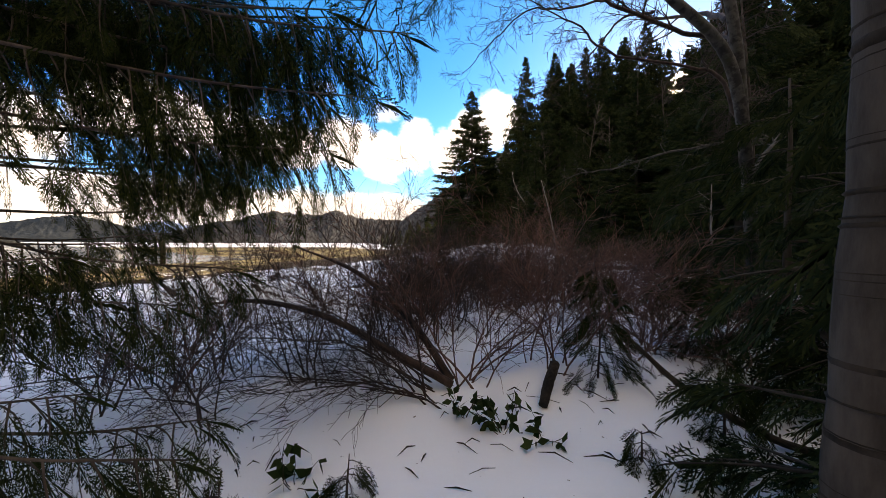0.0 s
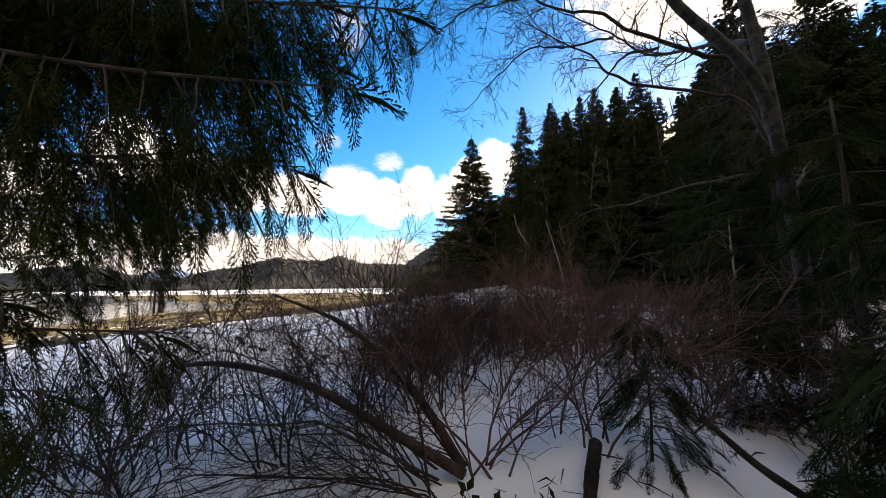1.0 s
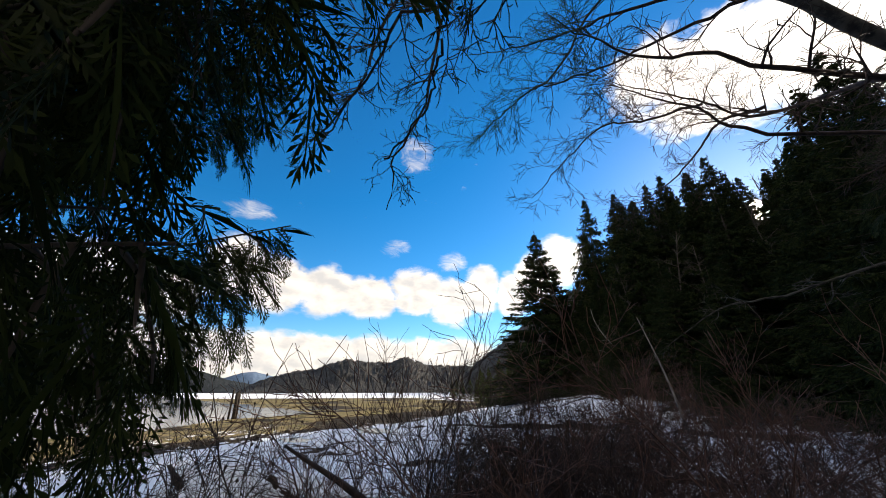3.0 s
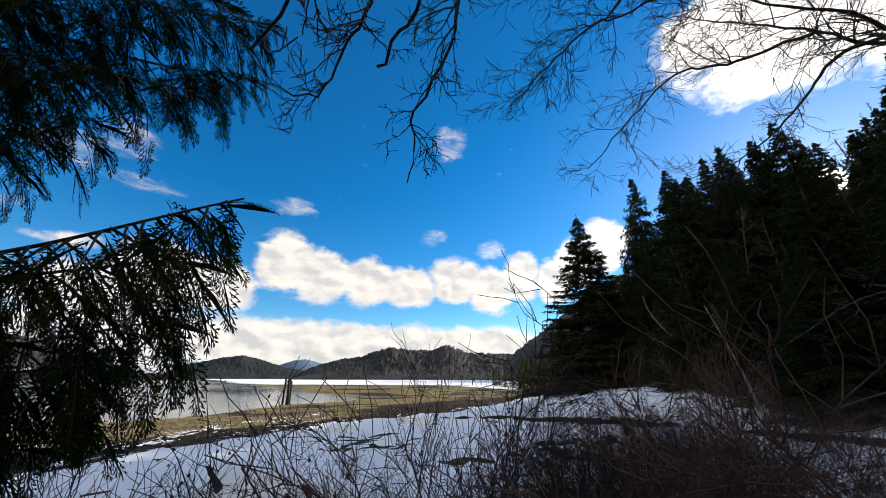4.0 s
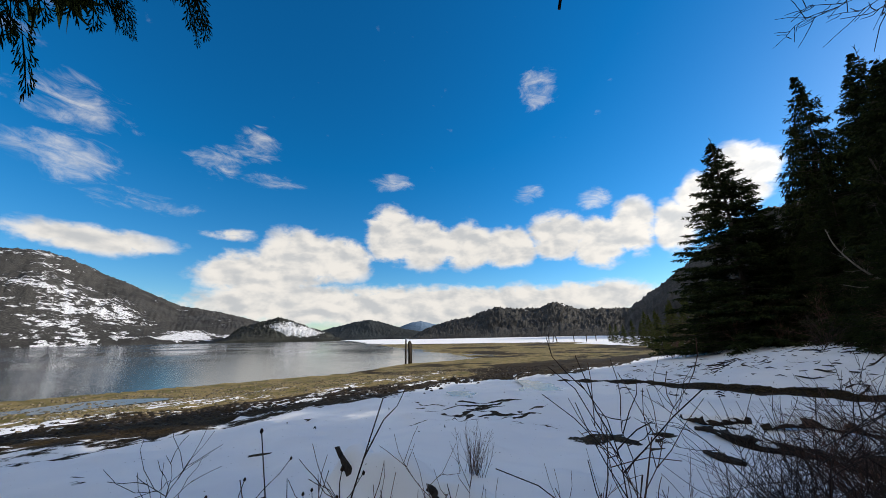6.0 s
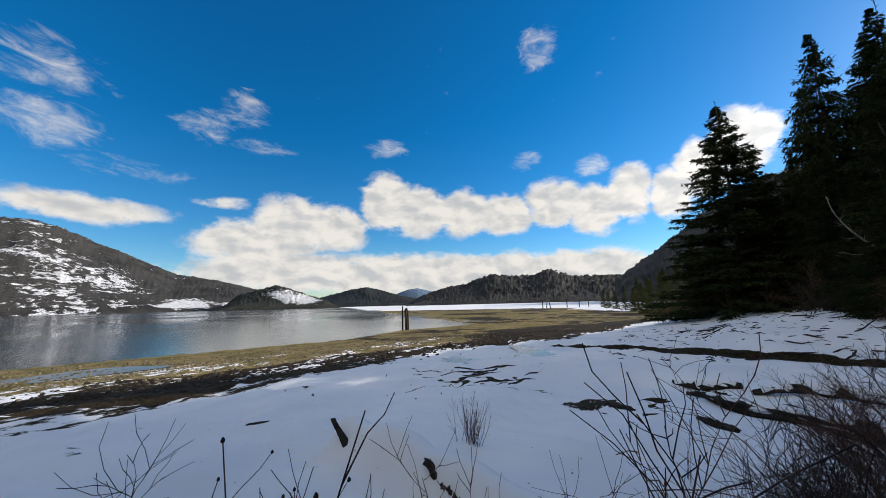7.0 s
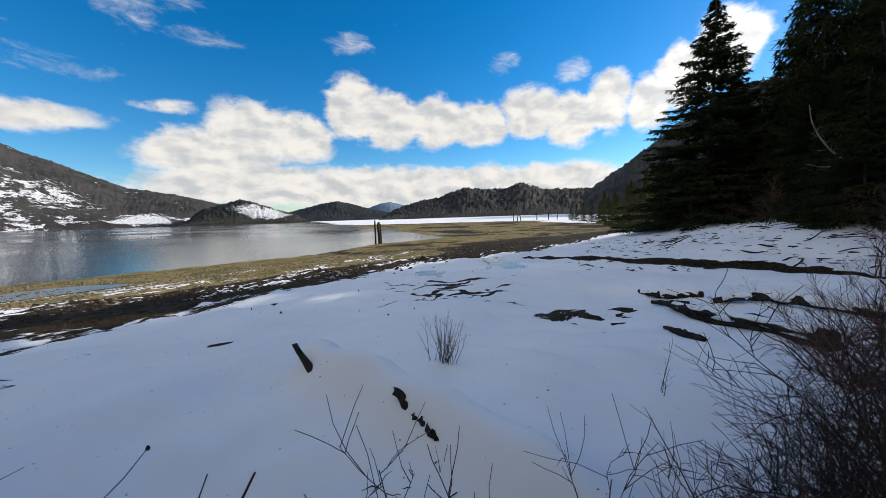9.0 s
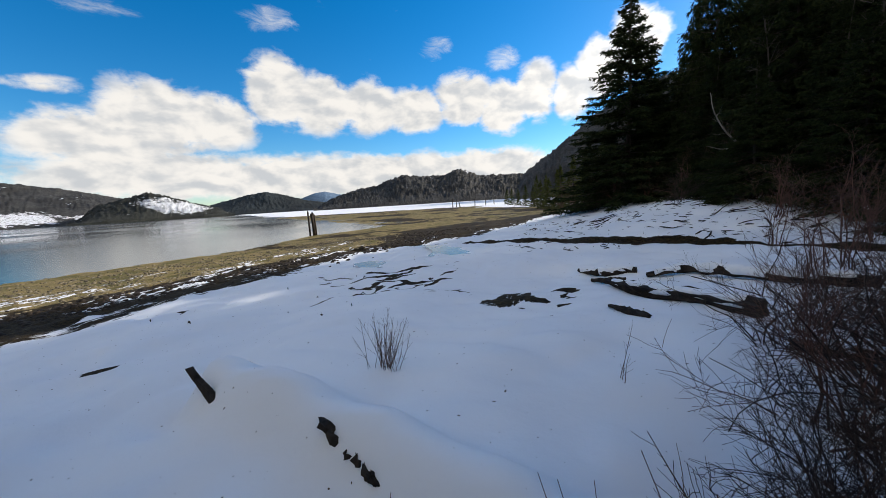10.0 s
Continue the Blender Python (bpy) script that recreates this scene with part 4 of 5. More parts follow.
def near_trunk():
    """The pale barked trunk beside the start of the path, with dark hemlock boughs."""
    x, y = 1.445, 2.20
    tree = thing("birch", (x, y, gz(x, y) - 0.1), "dark lichen-marked trunk beside the path", "tree")
    s = Soup()
    rng = np.random.default_rng(3)
    line = wander(rng, (0, 0, -0.1), (-0.035, 0.0, 1), 6.5, 40, 0.012)
    rad = np.linspace(0.074, 0.062, 41) * rng.uniform(0.88, 1.14, 41)
    s.tube(line, rad, 12)
    trunk = part("trunk", s.mesh("trunk", SPRUCE_BARK), tree)
    # dark cracked bands round the bark
    for k in range(46):
        i = min(int(k * 0.42) + 3, 39)
        f = rng.uniform(0, 1)
        p = np.array(line[i]) * (1 - f) + np.array(line[i + 1]) * f
        r = max(rad[i], rad[i + 1]) + 0.0006
        w = rng.choice((0.004, 0.008, 0.02), p=(0.5, 0.35, 0.15))
        b = Soup()
        b.tube([p - (0, 0, w), p, p + (0, 0, w)], [r * 0.9, r, r * 0.9], 12)
        part("bark_scar", b.mesh("bark_scar", WET_WOOD), trunk, "dark cracked band in the bark")


near_trunk()


def hemlock_boughs(x, y, height, reach, seed, label):
    m = conifer(seed, height, reach, SPRUCE_LEAF, 0.35, 1.6, 0.3, 0.25, 0.3, 0.42)
    t = thing("hemlock", (x, y, gz(x, y) - 0.05), label, "tree", "understorey conifers")
    part("trunk", m[0], t), part("crown", m[1], t)


def hemlock_near(x, y, height, reach, seed, label, dens=1.0):
    """A feathery hemlock close by: boughs of fine fronds."""
    rng = np.random.default_rng(seed)
    t = thing("hemlock", (x, y, gz(x, y) - 0.05), label, "tree", "understorey conifers")
    trunk = Soup()
    trunk.tube(wander(rng, (0, 0, -0.1), (0, 0, 1), height, 9, 0.02), np.linspace(0.018 + height * 0.009, 0.008, 10), 8)
    part("trunk", trunk.mesh("trunk", SPRUCE_BARK), t)
    o = np.array((x, y, gz(x, y)))
    z = 0.25
    while z < height - 0.05:
        s, spots = Soup(), []
        for _ in range(4):
            a = rng.uniform(0, 2 * math.pi)
            ln = (reach * (1 - z / height) ** 0.7 + 0.15) * rng.uniform(0.6, 1.15)
            line = wander(rng, (0, 0, z), (math.cos(a), math.sin(a), 0.12), ln, 8, 0.06, 0.07)
            if off_walk(line[-1] + o) < 0.5:
                continue
            s.tube(line, np.linspace(0.010, 0.003, 9), 4)
            for k in range(int(ln * 20 * dens)):
                i = int(rng.integers(1, 8))
                d = unit(line[i + 1] - line[i])
                side = np.array((-d[1], d[0], 0)) * rng.choice((-1, 1))
                spots.append((line[i] + (line[i + 1] - line[i]) * rng.uniform(), d * 0.7 + side * rng.uniform(0.2, 1.0) + np.array((0, 0, -rng.uniform(0.1, 0.7))), rng.uniform(0.5, 1.15)))
        if spots:
            br = part("bough", s.mesh("bough", SPRUCE_BARK), t)
            part("foliage", sprays(rng, spots, SPRUCE_LEAF), br)
        z += 0.26


hemlock_near(5.2, 6.4, 5.0, 1.6, 140, "dark hemlock with dense feathery boughs", 0.8)
hemlock_boughs(7.6, 9.2, 8.0, 2.2, 141, "dark hemlock with dense feathery boughs")
hemlock_near(3.75, 2.9, 5.2, 1.7, 142, "dark hemlock close beside the path")
hemlock_boughs(10.4, 11.5, 9.0, 2.5, 143, "dark hemlock with dense feathery boughs")
hemlock_near(3.4, 4.2, 2.5, 1.15, 144, "low bushy hemlock before the leaning alder")
hemlock_near(2.1, 2.75, 0.75, 0.6, 146, "low hemlock boughs spread over the snow")
hemlock_near(2.7, 3.2, 1.1, 0.75, 147, "low hemlock boughs spread over the snow")
hemlock_near(2.0, 2.3, 2.6, 0.75, 145, "low bushy hemlock beside the pale trunk")


def bare_tree(seed, height):
    rng = np.random.default_rng(seed)
    t = thing("bare_tree", (14.2, 27.2, gz(14.2, 27.2)), "slender bare grey tree among the conifers", "tree", "bare forest trees")
    s = Soup()
    line = wander(rng, (0, 0, -0.1), (0.03, 0, 1), height, 12, 0.03)
    rr = np.linspace(0.10, 0.02, 13)
    s.tube(line, rr, 7)
    part("trunk", s.mesh("trunk", BARE_BARK), t)
    for i in range(16):
        b = Soup()
        k = int(rng.integers(3, 12))
        a = rng.uniform(0, 2 * math.pi)
        limb = wander(rng, line[k], (math.cos(a), math.sin(a), 1.0), rng.uniform(1.0, 2.6) * (1.3 - k / 16), 6, 0.1)
        lr = np.linspace(0.03, 0.008, 7)
        b.tube(limb, lr, 4)
        twigs_on(rng, b, limb, lr, 2, 0.8, 0.25, 0.7, 0.0, None, 3, 0.006)
        part("branch", b.mesh("branch", BARE_BARK), t)
    return t


grey = bare_tree(300, 11.5)
for x, y, size in ((10.4, 24.2, 0.8), (12.2, 25.6, 0.95), (8.4, 25.0, 0.7), (16.0, 24.2, 0.95), (11.4, 22.4, 0.72), (14.8, 21.0, 0.8), (25.6, 31.6, 1.4), (26.8, 33.0, 1.4), (21.9, 31.0, 1.35), (18.6, 25.2, 1.1)):
    m = pose(x, y, gz(x, y), rng.normal(0, 4), rng.normal(0, 4), x * 70) @ Matrix.Diagonal((size, size, size, 1))
    copy_thing(grey, m).matrix_basis = m


def small_conifer(x, y, height, seed, label):
    """A young cedar in the snow: a leader with short arching twigs of fronds."""
    rng = np.random.default_rng(seed)
    z = gz(x, y)
    t = thing("cedar_sapling", (x, y, z), label, "sapling", "saplings in the snow")
    s = Soup()
    line = wander(rng, (0, 0, -0.05), (0.03, 0.02, 1), height, 7, 0.04)
    s.tube(line, np.linspace(0.009, 0.002, 8), 5)
    spots = []
    n = int(height * 85)
    for k in range(n):
        f = rng.uniform(0.08, 1)
        p = line[min(int(f * 7), 6)]
        a = rng.uniform(0, 2 * math.pi)
        ln = 0.30 * height * (1.1 - f) + 0.05
        sub = wander(rng, p + (0, 0, rng.uniform(-0.05, 0.05)), (math.cos(a), math.sin(a), 0.1), ln, 4, 0.1, 0.22)
        s.tube(sub, np.linspace(0.003, 0.0012, 5), 3)
        for q in (2, 3, 4):
            spots.append((sub[q], sub[4] - sub[0] + rng.normal(0, 0.12, 3) * ln + np.array((0, 0, -0.05)), rng.uniform(0.25, 0.5)))
    part("stem", s.mesh("stem", TWIG), t)
    part("foliage", sprays(rng, spots), t)


small_conifer(1.62, 3.85, 0.95, 51, "small dark cedar sapling standing in the snow")
small_conifer(2.05, 3.25, 0.55, 52, "low cedar sapling sunk in the snow")
small_conifer(0.02, 2.95, 0.28, 53, "tiny cedar seedling poking through the snow")
small_conifer(1.45, 3.05, 0.2, 54, "tiny cedar seedling poking through the snow")
small_conifer(2.6, 4.3, 0.8, 55, "small dark cedar sapling standing in the snow")
small_conifer(-0.35, 2.55, 0.5, 56, "low cedar sapling sunk in the snow")


def salal(x, y, seed, count, size):
    """A small broad-leaved evergreen."""
    rng = np.random.default_rng(seed)
    t = thing("salal_plant", (x, y, gz(x, y)), "leathery dark green salal sprig in the snow", "plant", "salal sprigs")
    s, V, T = Soup(), [], []
    for k in range(count):
        a = rng.uniform(0, 2 * math.pi)
        line = wander(rng, (0, 0, -0.03), (math.cos(a) * 0.6, math.sin(a) * 0.6, 1), size * rng.uniform(0.6, 1.1), 4, 0.2, 0.05)
        s.tube(line, np.linspace(0.003, 0.0015, 5), 3)
        for p in line[2:]:
            for _ in range(2):
                d = unit(rng.normal(0, 1, 3) + np.array((0, 0, -0.4)))
                c = unit(np.cross(d, rng.normal(0, 1, 3))) * 0.021
                i = len(V)
                V.extend([p, p + d * 0.03 - c, p + d * 0.075, p + d * 0.03 + c])
                T.extend([(i, i + 1, i + 2), (i, i + 2, i + 3)])
    part("stem", s.mesh("stem", TWIG), t)
    part("leaves", tri_mesh("leaves", V, T, BROAD_LEAF), t)


salal(0.83, 3.40, 61, 9, 0.30)
salal(1.05, 3.30, 62, 4, 0.2)
salal(-0.25, 3.05, 63, 5, 0.22)
salal(0.62, 3.55, 64, 5, 0.22)

# ---- bare shrubs ----
def plant_shrub(meshes, x, y, label, group):
    t = thing("shrub", (x, y, gz(x, y)), label, "shrub", group)
    for me in meshes:
        part("stem", me, t)
    return t


def walk_keep(x, y, gap):
    o = np.array((x, y, gz(x, y)))

    def keep(line):
        return all(off_walk(p + o) > gap for p in line[1:])
    return keep


rng = np.random.default_rng(77)
THICKET = "bare arching shrub with dark crowded stems in the snow"
# x, y, stems, height, lean, tilt, material
NEAR = [(-0.62, 4.95, 8, 1.45, 0.35, (0.0, 0.0), RED_TWIG), (-0.12, 4.62, 10, 1.75, 0.4, (0.0, 0.1), TWIG), (0.06, 5.6, 12, 1.3, 0.5, (0.12, 0.0), TWIG),
        (0.3, 4.95, 8, 1.5, 0.5, (0.0, 0.0), TWIG), (0.1, 5.25, 8, 1.3, 0.55, (0.0, 0.0), TWIG), (0.62, 5.3, 7, 1.2, 0.6, (0.1, 0.0), TWIG), 
        (0.35, 5.95, 14, 1.5, 0.6, (0.1, 0.0), TWIG), (-1.0, 3.55, 5, 1.1, 0.9, (-0.2, 0.0), TWIG), (-1.65, 3.5, 5, 1.1, 0.9, (-0.1, 0.1), TWIG),
        (2.25, 4.35, 10, 1.1, 1.1, (0.0, 0.0), RED_TWIG), (2.75, 3.85, 9, 0.9, 1.2, (0.0, 0.0), TWIG), (2.05, 4.9, 8, 1.2, 0.9, (0.1, 0.0), TWIG),
        (0.50, 3.75, 14, 1.9, 0.9, (-1.2, 0.15), TWIG), (0.62, 3.85, 9, 1.7, 0.9, (0.15, 0.25), RED_TWIG), (1.30, 4.05, 9, 1.6, 0.5, (0.1, 0.1), RED_TWIG),
        (-0.50, 4.05, 10, 1.5, 0.9, (-0.5, 0.1), TWIG), (-1.3, 4.25, 7, 1.2, 0.9, (-0.2, 0.0), TWIG), (0.25, 4.75, 7, 1.8, 0.6, (0.0, 0.1), RED_TWIG),
        (0.95, 5.1, 6, 1.5, 0.7, (0.1, 0.0), TWIG), (-1.95, 4.1, 7, 1.3, 0.9, (0, 0), TWIG), (-1.5, 3.95, 8, 1.2, 0.6, (0, 0), RED_TWIG),
        (1.75, 5.3, 7, 1.3, 0.8, (0, 0), TWIG), (0.75, 5.7, 6, 1.2, 0.6, (0.1, 0.1), TWIG),
        (0.0, 6.2, 11, 1.1, 0.6, (0.15, 0.0), TWIG), (0.3, 6.5, 14, 1.35, 0.8, (0.1, 0.0), TWIG), (0.75, 7.1, 16, 1.4, 0.9, (0.0, 0.0), TWIG)]
for x, y, stems, h, lean, tilt, mat in NEAR:
    keep = walk_keep(x, y, 0.22)
    plant_shrub(shrub(rng, stems, h, lean, mat, 0.5, 2, 0.0078, 0.085, tilt, keep), x, y,
                THICKET if mat is TWIG else "bare upright shrub with reddish brown stems in the snow", "shrubs by the path")
# the low, crowded thicket at the foot of the forest
base_shrubs = [plant_shrub(shrub(rng, 12, 1.45, 1.1, TWIG, 0.5, 2, 0.0085, 0.13), 1.55, 6.5, THICKET, "thicket"),
               plant_shrub(shrub(rng, 12, 1.25, 1.3, RED_TWIG, 0.5, 2, 0.0085, 0.13), 2.5, 6.9, "bare sprawling shrub with reddish brown twigs", "thicket"),
               plant_shrub(shrub(rng, 9, 2.0, 0.5, RED_TWIG, 0.5, 2, 0.010, 0.16), 2.2, 8.2, "tall bare shrub with reddish upright stems", "thicket")]
SPOTS = [(0, 0.95, 6.6), (1, 1.25, 6.9), (0, 1.6, 7.4), (1, 0.85, 7.7), (0, 1.3, 8.1), (1, 1.8, 6.8), (0, 2.3, 8.0), (1, 2.6, 8.6), (0, 1.1, 9.0), (1, 2.9, 4.3), (1, 3.9, 6.2), (0, 4.7, 7.4), (1, 3.9, 9.4), (0, 1.15, 7.7), (1, 1.5, 8.4), (0, 1.35, 7.0), (1, 2.0, 7.5), (0, 2.2, 9.3), (1, 1.75, 9.7), (0, 2.7, 10.3), (1, 1.9, 8.7), (0, 2.9, 7.4), (1, 2.4, 6.2), (0, 1.9, 7.5), (1, 3.2, 6.0), (0, 3.6, 7.6), (1, 4.3, 8.6), (0, 2.9, 9.0), (1, 3.6, 10.2), (0, 4.6, 10.8), (1, 5.6, 9.9), (0, 5.4, 12.0), (1, 6.6, 11.4), (0, 4.2, 6.6),
         (1, 5.0, 5.6), (0, 6.2, 7.9), (1, 6.9, 9.0), (0, 8.0, 12.2), (1, 7.2, 13.4), (1, 3.2, 5.2), (0, 4.4, 4.6), (1, 2.5, 4.7), (0, 3.3, 3.6), (1, 8.9, 10.0),
         (0, 7.9, 6.6), (1, 6.4, 5.0), (2, 3.0, 11.8), (2, 4.2, 13.4), (2, 5.4, 15.0), (2, 6.6, 16.6), (2, 7.4, 18.8),
         (2, 8.2, 21.0), (2, 5.0, 17.2), (2, 6.3, 20.0), (0, 6.0, 13.6), (0, 7.0, 15.0), (1, 8.4, 16.4), (2, 9.0, 23.4), (2, 7.2, 24.6), (2, 5.8, 27.8), (2, 4.6, 30.6), (2, 3.0, 32.4), (0, 1.9, 33.2), (2, 6.6, 30.2), (2, 2.0, 39.0), (2, 0.6, 42.0),
         (2, 1.6, 46.0), (2, -0.4, 50.0), (0, 4.9, 25.4), (0, 8.6, 24.8)]
for kind, x, y in SPOTS:
    size = rng.uniform(0.85, 1.25) * (1.35 if y > 22 else 1.0)
    m = pose(x, y, gz(x, y) - 0.03, rng.normal(0, 4), rng.normal(0, 4), rng.uniform(0, 360)) @ Matrix.Diagonal((size, size, size, 1))
    copy_thing(base_shrubs[kind], m).matrix_basis = m


def rose_bush(x, y, count, tall, seed):
    """Thin stems with dry round seed heads, standing in the open snow."""
    rng = np.random.default_rng(seed)
    keep = walk_keep(x, y, 0.24)
    t = thing("rose_bush", (x, y, gz(x, y)), "thin bare rose bush with dry round hips", "shrub")
    stems = [curve_points([(0.0, 0.0, -0.05), (-0.04, 0.02, 0.6), (0.02, 0.1, 1.15), (0.14, 0.16, 1.58)], 9),
             curve_points([(0.05, 0.02, -0.05), (0.0, 0.05, 0.5), (-0.12, 0.05, 1.0), (-0.35, 0.1, 1.45)], 9)]
    ball = Soup()
    ball.tube([(0, 0, -0.007), (0, 0, -0.003), (0.001, 0, 0.003), (0, 0, 0.009)], [0.002, 0.006, 0.0055, 0.0015], 7)
    hip = ball.mesh("hip", SEED)
    made = 0
    while made < count:
        b = rng.uniform(0, 2 * math.pi)
        line = wander(rng, (rng.normal(0, 0.12), rng.normal(0, 0.12), -0.05), (math.cos(b) * 0.5 - 0.1, math.sin(b) * 0.15 + 0.05, 1), tall * rng.uniform(0.6, 1.0), 8, 0.12, 0.02)
        if seed == 91 and made < len(stems):
            line = stems[made]
        elif not keep(line):
            continue
        s = Soup()
        rr = np.linspace(0.004, 0.0018, 9)
        s.tube(line, rr, 5)
        ends = [line[-1]]
        for _ in range(6):
            i = int(rng.integers(3, 8))
            sub = wander(rng, line[i], unit(line[i] - line[i - 1]) * 0.7 + rng.normal(0, 0.5, 3), rng.uniform(0.1, 0.35), 4, 0.2)
            if keep(sub):
                s.tube(sub, np.linspace(0.0028, 0.0014, 5), 3)
                ends.append(sub[-1])
        st = part("stem", s.mesh("stem", TWIG), t)
        for e in ends:
            if rng.uniform() < 0.75 and off_walk(e + np.array((x, y, gz(x, y)))) > 0.5:
                ob = part("hip", hip, st, "shrivelled dark hip")
                ob.location = e
        made += 1


rose_bush(-1.08, 4.38, 9, 1.6, 91)
rose_bush(-1.62, 4.18, 14, 1.6, 92)


def snow_tuft(x, y, seed, count, height, label, lean=0.35, radius=0.0035):
    rng = np.random.default_rng(seed)
    t = thing("twig_clump", (x, y, gz(x, y)), label, "plant", "clumps in the snow")
    for k in range(count):
        b = rng.uniform(0, 2 * math.pi)
        s = Soup()
        line = wander(rng, (rng.normal(0, 0.07), rng.normal(0, 0.05), -0.04), (math.cos(b) * lean, math.sin(b) * lean, 1), height * rng.uniform(0.55, 1.1), 5, 0.06)
        rr = np.linspace(radius, 0.0014, 6)
        s.tube(line, rr, 4)
        twigs_on(rng, s, line, rr, 1, height * 0.3, 0.10, 0.4, 0.0, None, 3, 0.0013)
        part("stalk", s.mesh("stalk", GRASS_DRY), t)


snow_tuft(-2.6, 8.0, 71, 34, 0.62, "small clump of bare reddish stalks in open snow")
snow_tuft(-0.35, 8.2, 72, 3, 0.55, "lone thin dry stalk in the snow", 0.15)
snow_tuft(0.35, 7.3, 73, 5, 0.6, "thin bare stalks in the snow", 0.4)
snow_tuft(-0.2, 6.3, 74, 8, 0.75, "thin bare stalks in the snow", 0.5, 0.005)
snow_tuft(-1.75, 6.3, 75, 2, 0.22, "lone thin dry stalk in the snow", 0.3)

# ---- logs, driftwood and stones ----
def log(pts, radii, mat, label, seed, name="driftwood_log", group="drift logs", rough=0.2, snow=0.0):
    """A weathered log lying along the points."""
    rng = np.random.default_rng(seed)
    line = curve_points(pts, 16)
    rr = np.interp(np.linspace(0, 1, 16), np.linspace(0, 1, len(radii)), radii)
    t = thing(name, (0, 0, 0), label, "log", group)
    s = Soup()
    s.tube(line, rr, 14)
    v = s.v[0].reshape(16, 14, 3)
    v += (v - line[:, None, :]) * rng.normal(0, rough, (16, 14, 1)) + (v - line[:, None, :]) * rng.normal(0, rough * 0.8, (1, 14, 1))
    s.v[0] = v.reshape(-1, 3)
    part("wood", s.mesh("wood", mat, False), t)
    if snow:
        c = Soup()
        top = line[1:-1] + np.array((0, 0, 1)) * rr[1:-1, None] * 0.5
        top[:, :2] += rng.normal(0, 0.015, (14, 2))
        c.tube(top, rr[1:-1] * 1.55 * snow * (0.75 + 0.4 * rng.random(14)), 10)
        part("snow_cap", c.mesh("snow_cap", SNOW), t, "lumpy snow cap")
    return t


def on(x, y, up=0.0):
    return (x, y, gz(x, y) + up)


log([on(-0.43, 13.9, 0.06), on(0.1, 13.6, 0.10), on(0.75, 13.4, 0.05)], (0.04, 0.09, 0.07), WET_WOOD, "dark gnarled drift log under snow", 201, snow=0.7)
log([on(0.02, 12.25, 0.10), on(0.45, 11.6, 0.10), on(0.95, 10.9, 0.08), on(1.5, 10.1, 0.08)], (0.05, 0.12, 0.10, 0.11), WET_WOOD, "thick dark split drift log in the snow", 202, snow=0.55)
log([on(0.85, 13.0, 0.06), on(1.6, 12.7, 0.10), on(2.5, 12.2, 0.1), on(3.6, 11.7, 0.1)], (0.045, 0.09, 0.09, 0.09), WET_WOOD, "long dark drift log half under snow", 203, snow=0.75)
log([on(-0.15, 10.7, 0.03), on(0.05, 10.35, 0.05), on(0.25, 10.0, 0.03)], (0.02, 0.05, 0.03), WET_WOOD, "short dark stick of driftwood", 204)
log([on(-0.2, 13.1, 0.03), on(0.15, 12.9, 0.05), on(0.45, 12.85, 0.03)], (0.03, 0.06, 0.04), WET_WOOD, "short dark stick of driftwood", 205)
log([on(1.2, 9.0, 0.05), on(2.0, 8.6, 0.1), on(2.9, 8.0, 0.1)], (0.04, 0.07, 0.07), WET_WOOD, "dark rotten log under the shrubs", 206, snow=0.6)


def brush_pile(x, y, spread, count, seed):
    rng = np.random.default_rng(seed)
    t = thing("brush_pile", (x, y, gz(x, y)), "tangled dark driftwood sticks stranded on the snow", "driftwood", "brush piles")
    for k in range(count):
        px, py = rng.normal(0, spread), rng.normal(0, spread * 0.3)
        base = gz(x + px, y + py) - gz(x, y)
        ln, a = rng.uniform(0.25, 1.3), rng.normal(0.2, 0.5)
        line = wander(rng, (px, py, base + 0.01), (math.cos(a), math.sin(a), rng.normal(0.02, 0.08)), ln, 5, 0.14)
        s = Soup()
        s.tube(line, np.array((0.5, 1, 0.9, 0.8, 0.6, 0.2)) * rng.uniform(0.012, 0.04), 5)
        part("stick", s.mesh("stick", WET_WOOD, False), t)


brush_pile(4.0, 21.2, 1.1, 22, 241)
brush_pile(2.2, 23.6, 1.3, 18, 242)
brush_pile(5.2, 24.8, 1.2, 20, 243)
brush_pile(0.2, 25.5, 1.2, 14, 244)
brush_pile(3.6, 19.0, 1.2, 16, 245)
brush_pile(6.0, 19.6, 0.9, 16, 246)


